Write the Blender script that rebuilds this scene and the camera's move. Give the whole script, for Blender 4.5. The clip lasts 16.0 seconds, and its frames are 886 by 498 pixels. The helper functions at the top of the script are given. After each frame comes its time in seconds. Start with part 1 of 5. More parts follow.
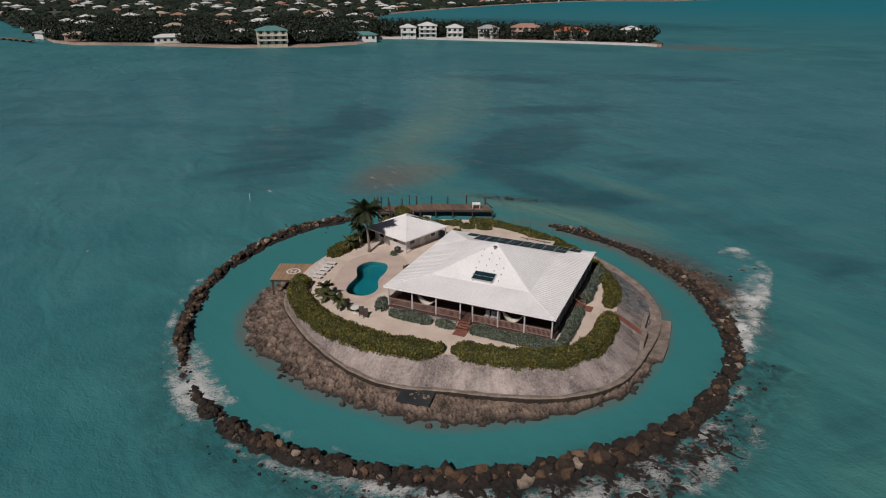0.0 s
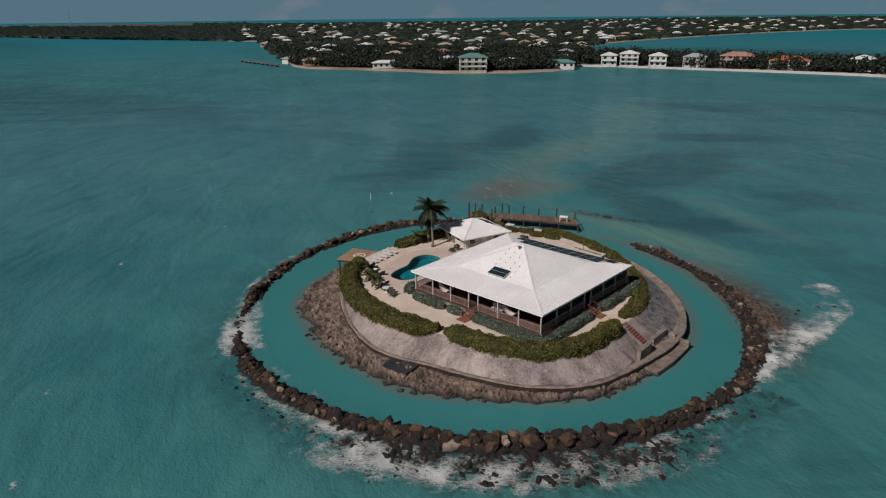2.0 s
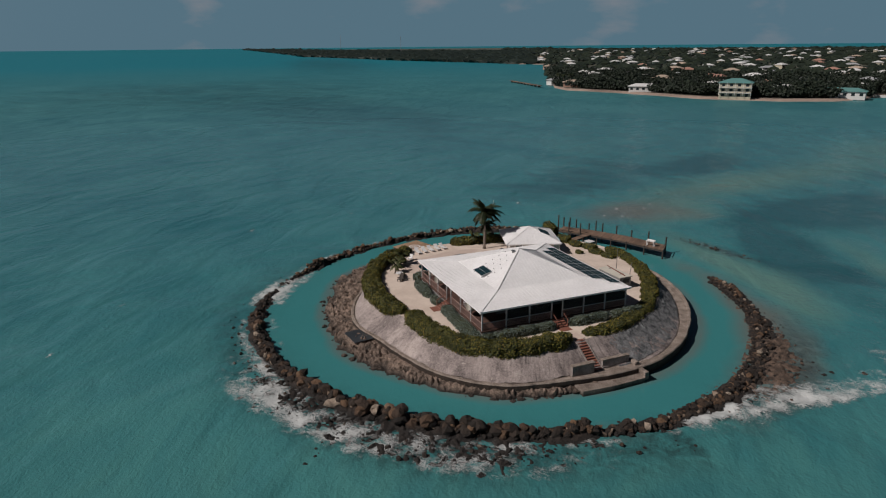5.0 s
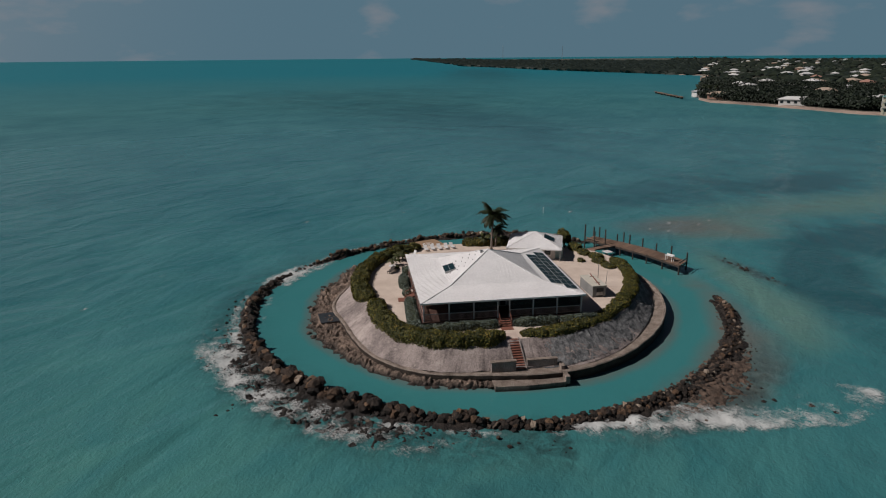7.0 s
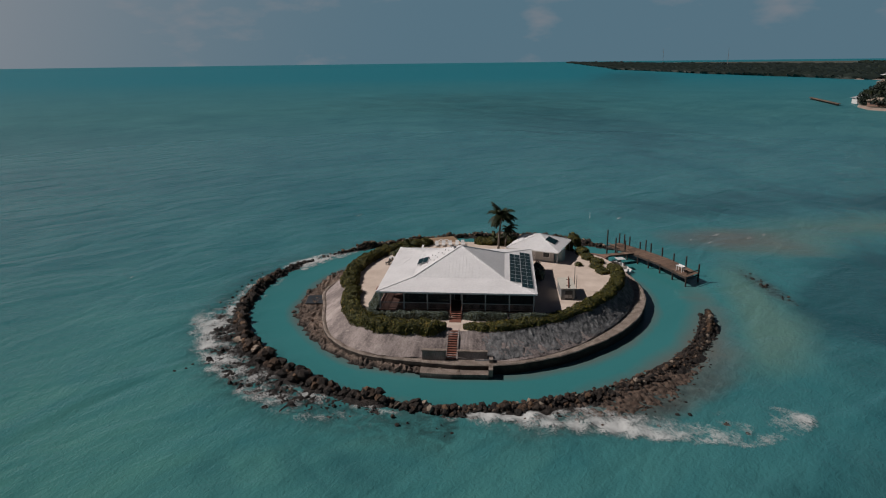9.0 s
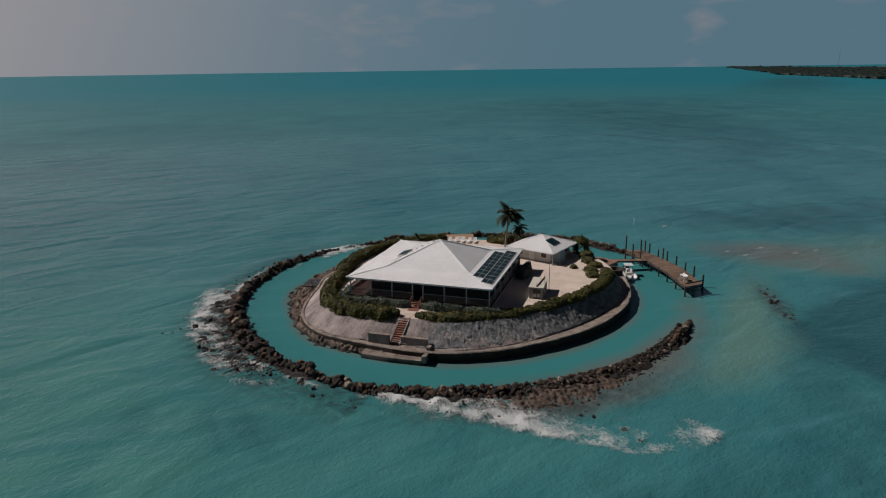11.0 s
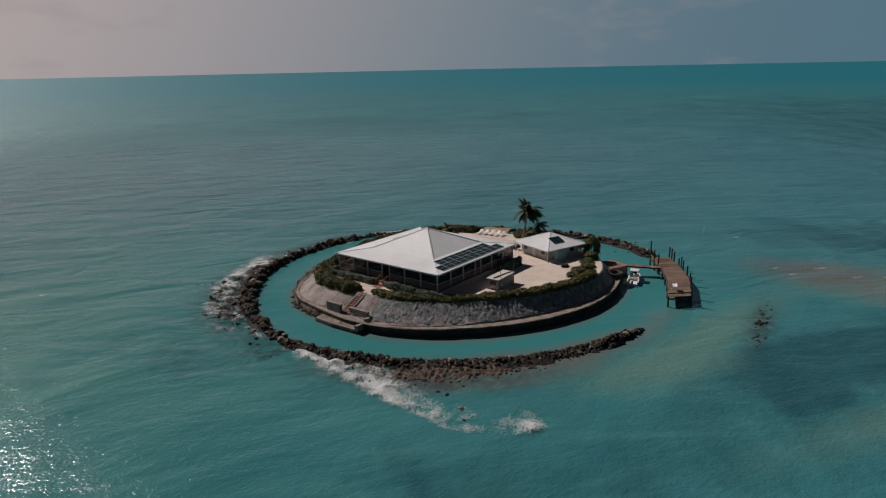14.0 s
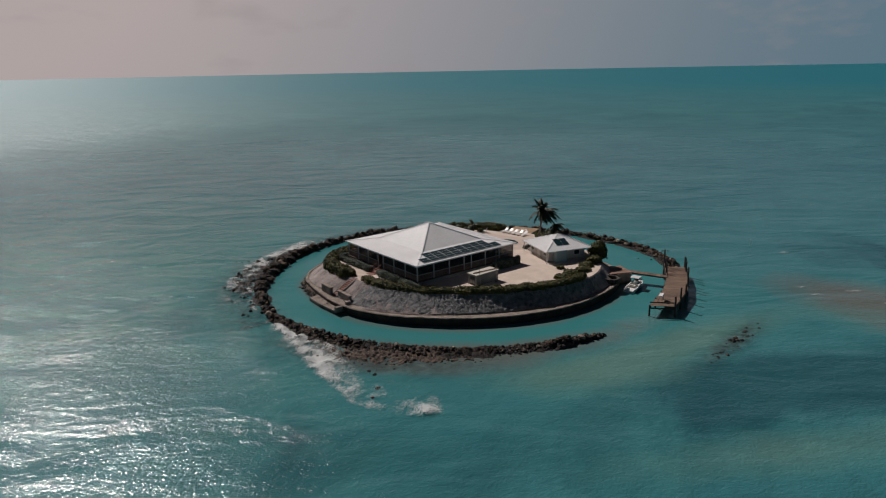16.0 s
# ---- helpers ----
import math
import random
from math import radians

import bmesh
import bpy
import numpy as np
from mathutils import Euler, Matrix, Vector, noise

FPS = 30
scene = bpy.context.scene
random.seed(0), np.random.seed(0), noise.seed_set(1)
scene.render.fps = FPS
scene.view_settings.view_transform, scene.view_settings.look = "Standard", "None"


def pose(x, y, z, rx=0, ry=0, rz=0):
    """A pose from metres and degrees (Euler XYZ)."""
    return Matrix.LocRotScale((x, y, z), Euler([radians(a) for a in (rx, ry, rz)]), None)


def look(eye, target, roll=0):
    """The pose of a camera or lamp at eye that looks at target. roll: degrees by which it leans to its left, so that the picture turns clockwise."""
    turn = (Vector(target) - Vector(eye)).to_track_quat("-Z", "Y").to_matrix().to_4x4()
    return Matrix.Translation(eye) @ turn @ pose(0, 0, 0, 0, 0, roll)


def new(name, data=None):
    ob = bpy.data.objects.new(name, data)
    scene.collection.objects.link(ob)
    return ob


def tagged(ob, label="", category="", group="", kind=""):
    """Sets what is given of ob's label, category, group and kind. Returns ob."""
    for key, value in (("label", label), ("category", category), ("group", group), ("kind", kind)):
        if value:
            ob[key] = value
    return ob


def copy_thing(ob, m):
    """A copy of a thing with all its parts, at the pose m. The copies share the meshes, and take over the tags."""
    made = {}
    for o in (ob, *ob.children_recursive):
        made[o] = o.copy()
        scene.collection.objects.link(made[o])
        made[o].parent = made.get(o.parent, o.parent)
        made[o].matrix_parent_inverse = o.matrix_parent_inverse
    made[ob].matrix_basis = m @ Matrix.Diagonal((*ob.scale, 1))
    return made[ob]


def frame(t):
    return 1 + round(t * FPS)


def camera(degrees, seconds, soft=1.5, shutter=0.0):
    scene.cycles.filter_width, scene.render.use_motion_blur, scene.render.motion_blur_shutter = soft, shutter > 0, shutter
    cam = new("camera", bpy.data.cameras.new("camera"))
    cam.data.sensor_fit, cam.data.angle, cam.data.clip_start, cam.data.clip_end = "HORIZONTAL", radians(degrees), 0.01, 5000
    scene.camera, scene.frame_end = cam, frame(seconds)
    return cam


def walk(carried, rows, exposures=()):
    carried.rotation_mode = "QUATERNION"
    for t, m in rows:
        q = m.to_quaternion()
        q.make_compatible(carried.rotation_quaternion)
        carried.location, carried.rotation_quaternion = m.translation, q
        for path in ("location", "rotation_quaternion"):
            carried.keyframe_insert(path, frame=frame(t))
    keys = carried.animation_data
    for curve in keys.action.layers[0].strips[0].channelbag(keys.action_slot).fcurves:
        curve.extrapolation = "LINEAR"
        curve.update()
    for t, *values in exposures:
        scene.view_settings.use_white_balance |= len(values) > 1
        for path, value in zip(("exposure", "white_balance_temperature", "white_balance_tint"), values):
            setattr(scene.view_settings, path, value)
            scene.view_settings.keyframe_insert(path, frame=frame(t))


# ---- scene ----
cam = camera(67.9, 16.0, soft=1.1)
PATH = [
    (0, (24.291, -72.74, 40.129), (23.552, -71.04, 39.378), 0.25),
    (0.5, (31.556, -73.111, 39.593), (30.661, -71.475, 38.87), -0.15),
    (1, (37.829, -72.489, 39.254), (36.786, -70.932, 38.555), -0.45),
    (1.5, (43.302, -70.241, 38.908), (42.132, -68.77, 38.226), -0.45),
    (2, (47.922, -67.154, 38.513), (46.64, -65.772, 37.843), -0.65),
    (2.5, (52.655, -63.317, 38.088), (51.27, -62.033, 37.429), -0.55),
    (3, (57.533, -59.222, 37.728), (56.046, -58.051, 37.081), -0.75),
    (3.5, (62.139, -54.849, 37.214), (60.56, -53.796, 36.583), -0.95),
    (6, (79.978, -30.008, 35.849), (78.13, -29.513, 35.266), -0.30),
    (6.5, (82.66, -24.447, 35.858), (80.784, -24.06, 35.281), -0.40),
    (7, (85.129, -18.114, 35.596), (83.229, -17.848, 35.032), -0.50),
    (7.5, (86.758, -12.206, 35.421), (84.844, -12.05, 34.863), -0.50),
    (8, (88.593, -6.43, 35.44), (86.671, -6.385, 34.888), -0.60),
    (8.5, (89.817, -0.258, 35.513), (87.896, -0.326, 34.962), -0.60),
    (9, (90.617, 5.876, 35.497), (88.703, 5.697, 34.947), -0.70),
    (11.5, (89.192, 35.81, 34.519), (87.396, 35.109, 33.987), -0.80),
    (12, (87.94, 42.033, 34.806), (86.19, 41.228, 34.269), -0.80),
    (12.5, (86.6, 48.202, 34.956), (84.899, 47.296, 34.42), -0.90),
    (13, (84.873, 54.449, 34.809), (83.229, 53.442, 34.278), -1.00),
    (13.5, (82.447, 60.549, 34.903), (80.867, 59.444, 34.372), -1.00),
    (14, (79.757, 66.285, 35.001), (78.245, 65.09, 34.469), -1.20),
    (14.5, (76.79, 71.872, 35.047), (75.35, 70.591, 34.515), -1.10),
    (15, (73.429, 77.26, 35.096), (72.066, 75.896, 34.565), -1.30),
    (15.5, (69.821, 82.411, 35.098), (68.539, 80.969, 34.571), -1.30),
    (16, (65.881, 87.294, 35.17), (64.687, 85.779, 34.642), -1.10),
]
walk(cam, [(t, look(eye, target, roll)) for t, eye, target, roll in PATH])

# ---------------------------------------------------------------- light
SUN_AZ, SUN_EL = radians(-91), radians(44)
world = bpy.data.worlds.new("sky")
scene.world = world
world.use_nodes = True
wt = world.node_tree
wt.nodes.clear()
w_out = wt.nodes.new("ShaderNodeOutputWorld")
w_bg = wt.nodes.new("ShaderNodeBackground")
w_sky = wt.nodes.new("ShaderNodeTexSky")
w_sky.sky_type = "NISHITA"
w_sky.sun_disc = False
w_sky.sun_elevation = SUN_EL
w_sky.sun_rotation = radians(90) - SUN_AZ
w_sky.air_density, w_sky.dust_density, w_sky.ozone_density = 0.7, 0.3, 3.5
w_bg.inputs["Strength"].default_value = 0.052
# faint fair-weather clouds low over the horizon
w_co = wt.nodes.new("ShaderNodeTexCoord")
w_map = wt.nodes.new("ShaderNodeMapping")
w_map.inputs["Scale"].default_value = (5, 5, 14)
w_noise = wt.nodes.new("ShaderNodeTexNoise")
w_noise.inputs["Scale"].default_value = 1.6
w_noise.inputs["Detail"].default_value = 6
w_ramp = wt.nodes.new("ShaderNodeValToRGB")
w_ramp.color_ramp.elements[0].position = 0.57
w_ramp.color_ramp.elements[1].position = 0.72
w_ramp.color_ramp.elements[0].color = (0, 0, 0, 1)
w_ramp.color_ramp.elements[1].color = (0.35, 0.35, 0.35, 1)
w_mix = wt.nodes.new("ShaderNodeMix")
w_mix.data_type = "RGBA"
w_mix.inputs[7].default_value = (5.6, 4.9, 5.0, 1)
w_tint = wt.nodes.new("ShaderNodeMix")
w_tint.data_type = "RGBA"
w_tint.blend_type = "MULTIPLY"
w_tint.inputs[0].default_value = 1.0
w_tint.inputs[7].default_value = (0.12, 0.13, 0.165, 1)
wt.links.new(w_co.outputs["Generated"], w_map.inputs["Vector"])
wt.links.new(w_map.outputs["Vector"], w_noise.inputs["Vector"])
wt.links.new(w_noise.outputs["Fac"], w_ramp.inputs["Fac"])
wt.links.new(w_ramp.outputs["Color"], w_mix.inputs[0])
wt.links.new(w_sky.outputs["Color"], w_tint.inputs[6])
# sea haze towards the horizon, warmer under the sun
w_sep = wt.nodes.new("ShaderNodeSeparateXYZ")
wt.links.new(w_co.outputs["Generated"], w_sep.inputs[0])
w_hz = wt.nodes.new("ShaderNodeMapRange")
w_hz.inputs["From Min"].default_value, w_hz.inputs["From Max"].default_value = 0.15, 0.38
w_hz.inputs["To Min"].default_value, w_hz.inputs["To Max"].default_value = 0.95, 0.0
wt.links.new(w_sep.outputs["Z"], w_hz.inputs["Value"])
w_dot = wt.nodes.new("ShaderNodeVectorMath")
w_dot.operation = "DOT_PRODUCT"
w_dot.inputs[1].default_value = (math.cos(SUN_AZ), math.sin(SUN_AZ), 0.35)
wt.links.new(w_co.outputs["Generated"], w_dot.inputs[0])
w_pow = wt.nodes.new("ShaderNodeMath")
w_pow.operation = "POWER"
w_pow.inputs[1].default_value = 2.7
w_max = wt.nodes.new("ShaderNodeMath")
w_max.operation = "MAXIMUM"
w_max.inputs[1].default_value = 0.0
wt.links.new(w_dot.outputs["Value"], w_max.inputs[0])
wt.links.new(w_max.outputs[0], w_pow.inputs[0])
w_glow = wt.nodes.new("ShaderNodeMix")
w_glow.data_type = "RGBA"
w_glow.clamp_factor = True
w_glow.inputs[6].default_value = (1.80, 3.25, 4.25, 1)
w_glow.inputs[7].default_value = (8.6, 7.3, 7.2, 1)
wt.links.new(w_pow.outputs[0], w_glow.inputs[0])
w_haze = wt.nodes.new("ShaderNodeMix")
w_haze.data_type = "RGBA"
wt.links.new(w_hz.outputs[0], w_haze.inputs[0])
wt.links.new(w_tint.outputs[2], w_haze.inputs[6])
wt.links.new(w_glow.outputs[2], w_haze.inputs[7])
wt.links.new(w_haze.outputs[2], w_mix.inputs[6])
wt.links.new(w_mix.outputs[2], w_bg.inputs["Color"])
wt.links.new(w_bg.outputs["Background"], w_out.inputs["Surface"])

sun = new("sun", bpy.data.lights.new("sun", "SUN"))
sun.data.energy, sun.data.angle, sun.data.color = 3.45, radians(0.55), (1.0, 0.925, 0.885)
sun.matrix_world = look((math.cos(SUN_AZ) * math.cos(SUN_EL) * 200, math.sin(SUN_AZ) * math.cos(SUN_EL) * 200, math.sin(SUN_EL) * 200), (0, 0, 0))
scene.view_settings.exposure = 0.0


# ---------------------------------------------------------------- materials
def material(name, rough=0.8, metal=0.0):
    m = bpy.data.materials.new(name)
    m.use_nodes = True
    b = m.node_tree.nodes["Principled BSDF"]
    b.inputs["Roughness"].default_value = rough
    b.inputs["Metallic"].default_value = metal
    return m, m.node_tree, b


def coords(nt, scale=(1, 1, 1), rot=(0, 0, 0), world_space=False):
    if world_space:
        c = nt.nodes.new("ShaderNodeNewGeometry").outputs["Position"]
    else:
        c = nt.nodes.new("ShaderNodeTexCoord").outputs["Object"]
    mp = nt.nodes.new("ShaderNodeMapping")
    mp.inputs["Scale"].default_value = scale
    mp.inputs["Rotation"].default_value = rot
    nt.links.new(c, mp.inputs["Vector"])
    return mp.outputs["Vector"]


def noise_tex(nt, vec, scale, detail=4, rough=0.55, distort=0.0):
    n = nt.nodes.new("ShaderNodeTexNoise")
    n.inputs["Scale"].default_value = scale
    n.inputs["Detail"].default_value = detail
    n.inputs["Roughness"].default_value = rough
    n.inputs["Distortion"].default_value = distort
    nt.links.new(vec, n.inputs["Vector"])
    return n.outputs["Fac"]


def ramp(nt, fac, stops):
    r = nt.nodes.new("ShaderNodeValToRGB")
    el = r.color_ramp.elements
    while len(el) < len(stops):
        el.new(0.5)
    for e, (p, c) in zip(el, stops):
        e.position = p
        e.color = (*c, 1) if len(c) == 3 else c
    nt.links.new(fac, r.inputs["Fac"])
    return r.outputs["Color"]


def mix(nt, fac, a, b, blend="MIX"):
    n = nt.nodes.new("ShaderNodeMix")
    n.data_type = "RGBA"
    n.blend_type = blend
    for sock, val in ((n.inputs[0], fac), (n.inputs[6], a), (n.inputs[7], b)):
        if isinstance(val, bpy.types.NodeSocket):
            nt.links.new(val, sock)
        elif isinstance(val, tuple):
            sock.default_value = (*val, 1)
        else:
            sock.default_value = val
    return n.outputs[2]


def maths(nt, op, a, b=0.0, clamp=False):
    n = nt.nodes.new("ShaderNodeMath")
    n.operation = op
    n.use_clamp = clamp
    for sock, val in ((n.inputs[0], a), (n.inputs[1], b)):
        if isinstance(val, bpy.types.NodeSocket):
            nt.links.new(val, sock)
        else:
            sock.default_value = val
    return n.outputs[0]


def bump(nt, bsdf, height, strength=0.5, distance=0.05, before=None):
    n = nt.nodes.new("ShaderNodeBump")
    n.inputs["Strength"].default_value = strength
    n.inputs["Distance"].default_value = distance
    nt.links.new(height, n.inputs["Height"])
    if before is not None:
        nt.links.new(before, n.inputs["Normal"])
    nt.links.new(n.outputs["Normal"], bsdf.inputs["Normal"])
    return n.outputs["Normal"]


def attr(nt, name):
    a = nt.nodes.new("ShaderNodeAttribute")
    a.attribute_name = name
    return a.outputs["Fac"]


def mottled(name, dark, light, scale=1.0, rough=0.8, metal=0.0, fine=14.0, relief=0.4, depth=0.03, stretch=(1, 1, 1), per_piece=0.0):
    """A surface with broad stains, fine grain and some relief."""
    m, nt, b = material(name, rough, metal)
    vec = coords(nt, stretch, world_space=True)
    broad = noise_tex(nt, vec, scale * 0.35, 3)
    grain = noise_tex(nt, vec, scale * fine * 0.35, 5, 0.65)
    f = maths(nt, "ADD", maths(nt, "MULTIPLY", broad, 0.6), maths(nt, "MULTIPLY", grain, 0.4))
    col = ramp(nt, f, [(0.34, dark), (0.66, light)])
    if per_piece:
        info = nt.nodes.new("ShaderNodeObjectInfo").outputs["Random"]
        col = mix(nt, per_piece, col, ramp(nt, info, [(0.0, tuple(c * 0.45 for c in dark)), (0.5, tuple((a + c) / 2 for a, c in zip(dark, light))), (1.0, tuple(min(0.8, c * 1.5) for c in light))]))
    nt.links.new(col, b.inputs["Base Color"])
    bump(nt, b, grain, relief, depth)
    return m


def crests(nt, angle, along, across):
    """World coordinates stretched along wave crests that lie at this angle."""
    c = nt.nodes.new("ShaderNodeNewGeometry").outputs["Position"]
    mp = nt.nodes.new("ShaderNodeMapping")
    mp.vector_type = "TEXTURE"
    mp.inputs["Rotation"].default_value = (0, 0, radians(angle))
    mp.inputs["Scale"].default_value = (along, across, across)
    nt.links.new(c, mp.inputs["Vector"])
    return mp.outputs["Vector"]


def edged(nt, amount, rough, k, lo, hi):
    """A soft patch given a ragged rim by a noise."""
    f = maths(nt, "ADD", amount, maths(nt, "MULTIPLY", maths(nt, "SUBTRACT", rough, 0.5), k))
    return ramp(nt, f, [(lo, (0, 0, 0)), (hi, (1, 1, 1))])


def sea_material():
    m, nt, b = material("sea_water", 0.16)
    pos = coords(nt, world_space=True)
    milk, silt, weed, far = (attr(nt, k) for k in ("milk", "silt", "weed", "far"))
    cloudy = noise_tex(nt, pos, 0.018, 5, 0.6, 0.6)
    streak = noise_tex(nt, crests(nt, 20, 60, 16), 1.0, 4, 0.6, 0.4)
    rolling = noise_tex(nt, crests(nt, 142, 20, 10), 1.0, 4, 0.55, 1.2)
    patch = noise_tex(nt, crests(nt, 38, 34, 13), 1.0, 6, 0.6, 0.9)
    ragged = noise_tex(nt, pos, 0.09, 6, 0.62, 0.8)
    # The rolling bands put the swell's light and dark into the base colour.
    base = ramp(nt, maths(nt, "ADD", maths(nt, "MULTIPLY", cloudy, 0.45), maths(nt, "ADD", maths(nt, "MULTIPLY", streak, 0.2), maths(nt, "MULTIPLY", rolling, 0.35))),
                [(0.36, (0.025, 0.128, 0.150)), (0.64, (0.061, 0.206, 0.218))])
    base = mix(nt, maths(nt, "MULTIPLY", attr(nt, "murk"), ramp(nt, rolling, [(0.3, (0.25, 0.25, 0.25)), (0.7, (0.9, 0.9, 0.9))])), base, (0.078, 0.222, 0.180))
    base = mix(nt, maths(nt, "MULTIPLY", milk, 0.85), base, (0.043, 0.208, 0.212))
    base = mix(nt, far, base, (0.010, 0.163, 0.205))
    dark = edged(nt, weed, patch, 0.75, 0.30, 0.60)
    base = mix(nt, maths(nt, "MULTIPLY", dark, maths(nt, "ADD", 0.45, maths(nt, "MULTIPLY", patch, 0.6))), base, (0.018, 0.076, 0.092))
    base = mix(nt, maths(nt, "MULTIPLY", edged(nt, attr(nt, "pale"), ragged, 0.5, 0.15, 0.75), 0.75), base, (0.120, 0.225, 0.185))
    base = mix(nt, maths(nt, "MULTIPLY", edged(nt, silt, ragged, 0.7, 0.25, 0.85), 0.75), base, (0.140, 0.122, 0.104))
    rocks = ramp(nt, noise_tex(nt, pos, 0.55, 5, 0.65, 0.6), [(0.36, (0.15, 0.15, 0.15)), (0.58, (1, 1, 1))])
    base = mix(nt, maths(nt, "MULTIPLY", attr(nt, "reef"), rocks), base, (0.018, 0.026, 0.026))
    nt.links.new(base, b.inputs["Base Color"])
    b.inputs["IOR"].default_value = 1.33
    b.inputs["Specular IOR Level"].default_value = 0.42
    nt.links.new(maths(nt, "ADD", 0.11, maths(nt, "MULTIPLY", attr(nt, "ruffled"), 0.40)), b.inputs["Roughness"])
    swell = noise_tex(nt, crests(nt, 142, 18, 9), 1.0, 2, 0.5, 0.7)
    wave = noise_tex(nt, crests(nt, 134, 6, 3.0), 1.0, 3, 0.55, 0.8)
    chop = noise_tex(nt, crests(nt, 150, 1.1, 0.7), 1.0, 3, 0.6, 0.5)
    ripple = noise_tex(nt, pos, 3.6, 2, 0.55)
    calm = maths(nt, "SUBTRACT", 1.0, maths(nt, "MULTIPLY", attr(nt, "calm"), 0.85))
    h = maths(nt, "ADD", maths(nt, "ADD", maths(nt, "MULTIPLY", swell, 1.9), maths(nt, "MULTIPLY", wave, 0.24)), maths(nt, "ADD", maths(nt, "MULTIPLY", chop, 0.25), maths(nt, "MULTIPLY", ripple, 0.11)))
    bump(nt, b, maths(nt, "MULTIPLY", h, calm), 0.5, 1.0)
    return m


def foam_material():
    m, nt, b = material("surf_foam", 0.7)
    pos = coords(nt, world_space=True)
    big = noise_tex(nt, pos, 0.55, 5, 0.68, 0.9)
    lace = noise_tex(nt, crests(nt, 35, 1.5, 0.75), 1.0, 6, 0.72, 1.4)
    web = maths(nt, "SUBTRACT", 1.0, maths(nt, "MULTIPLY", maths(nt, "ABSOLUTE", maths(nt, "SUBTRACT", lace, 0.5)), 7.0), True)
    fine = noise_tex(nt, pos, 2.6, 6, 0.75, 0.3)
    thick = attr(nt, "thick")
    f = maths(nt, "ADD", maths(nt, "ADD", maths(nt, "MULTIPLY", web, 0.42), maths(nt, "MULTIPLY", big, 1.0)), maths(nt, "MULTIPLY", fine, 0.8))
    f = maths(nt, "SUBTRACT", maths(nt, "ADD", f, thick), 1.66)
    alpha = maths(nt, "MULTIPLY", f, 1.5, True)
    nt.links.new(maths(nt, "MULTIPLY", alpha, 0.74), b.inputs["Alpha"])
    b.inputs["Base Color"].default_value = (0.66, 0.68, 0.67, 1)
    bump(nt, b, fine, 0.7, 0.2)
    return m


def leaf_material(name, dark, light, dry=None):
    m, nt, b = material(name, 0.6)
    g = nt.nodes.new("ShaderNodeNewGeometry")
    col = ramp(nt, g.outputs["Random Per Island"], [(0.0, dark), (0.75, light)] + ([(1.0, dry)] if dry else []))
    broad = noise_tex(nt, coords(nt, world_space=True), 0.5, 3)
    col = mix(nt, ramp(nt, broad, [(0.35, (0.1, 0.1, 0.1)), (0.65, (0.7, 0.7, 0.7))]), col, dark)
    nt.links.new(col, b.inputs["Base Color"])
    b.inputs["Specular IOR Level"].default_value = 0.25
    return m


def rock_material(name, dark, light, per_piece):
    m, nt, b = material(name, 0.85)
    pos = coords(nt, world_space=True)
    broad = noise_tex(nt, pos, 0.9, 4)
    grain = noise_tex(nt, pos, 6.5, 6, 0.75)
    col = ramp(nt, maths(nt, "ADD", maths(nt, "MULTIPLY", broad, 0.5), maths(nt, "MULTIPLY", grain, 0.5)), [(0.36, dark), (0.64, light)])
    if per_piece:
        g = nt.nodes.new("ShaderNodeObjectInfo").outputs["Random"]
        i = nt.nodes.new("ShaderNodeNewGeometry").outputs["Random Per Island"]
        k = maths(nt, "FRACT", maths(nt, "ADD", g, i))
        col = mix(nt, 0.8, col, ramp(nt, k, [(0.0, (0.007, 0.006, 0.005)), (0.48, (0.028, 0.020, 0.015)), (0.74, (0.10, 0.056, 0.031)), (0.92, (0.20, 0.115, 0.062)), (0.975, (0.50, 0.40, 0.31))]))
    # wet and weedy up to the reach of the waves
    sep = nt.nodes.new("ShaderNodeSeparateXYZ")
    nt.links.new(pos, sep.inputs[0])
    wet = ramp(nt, maths(nt, "ADD", sep.outputs["Z"], maths(nt, "MULTIPLY", maths(nt, "SUBTRACT", grain, 0.5), 0.5)), [(0.15, (1, 1, 1)), (0.68, (0, 0, 0))])
    col = mix(nt, maths(nt, "MULTIPLY", wet, 0.85), col, (0.014, 0.012, 0.011))
    nt.links.new(col, b.inputs["Base Color"])
    bump(nt, b, grain, 1.0, 0.3)
    return m


def roof_material():
    m, nt, b = material("white_standing_seam_metal", 0.62)
    pos = coords(nt, world_space=True)
    f = noise_tex(nt, pos, 0.25, 5, 0.6)
    g = noise_tex(nt, pos, 3.0, 5, 0.6)
    col = ramp(nt, maths(nt, "ADD", maths(nt, "MULTIPLY", f, 0.6), maths(nt, "MULTIPLY", g, 0.4)), [(0.3, (0.66, 0.65, 0.65)), (0.6, (0.80, 0.79, 0.79))])
    nt.links.new(col, b.inputs["Base Color"])
    bump(nt, b, g, 0.1, 0.01)
    return m


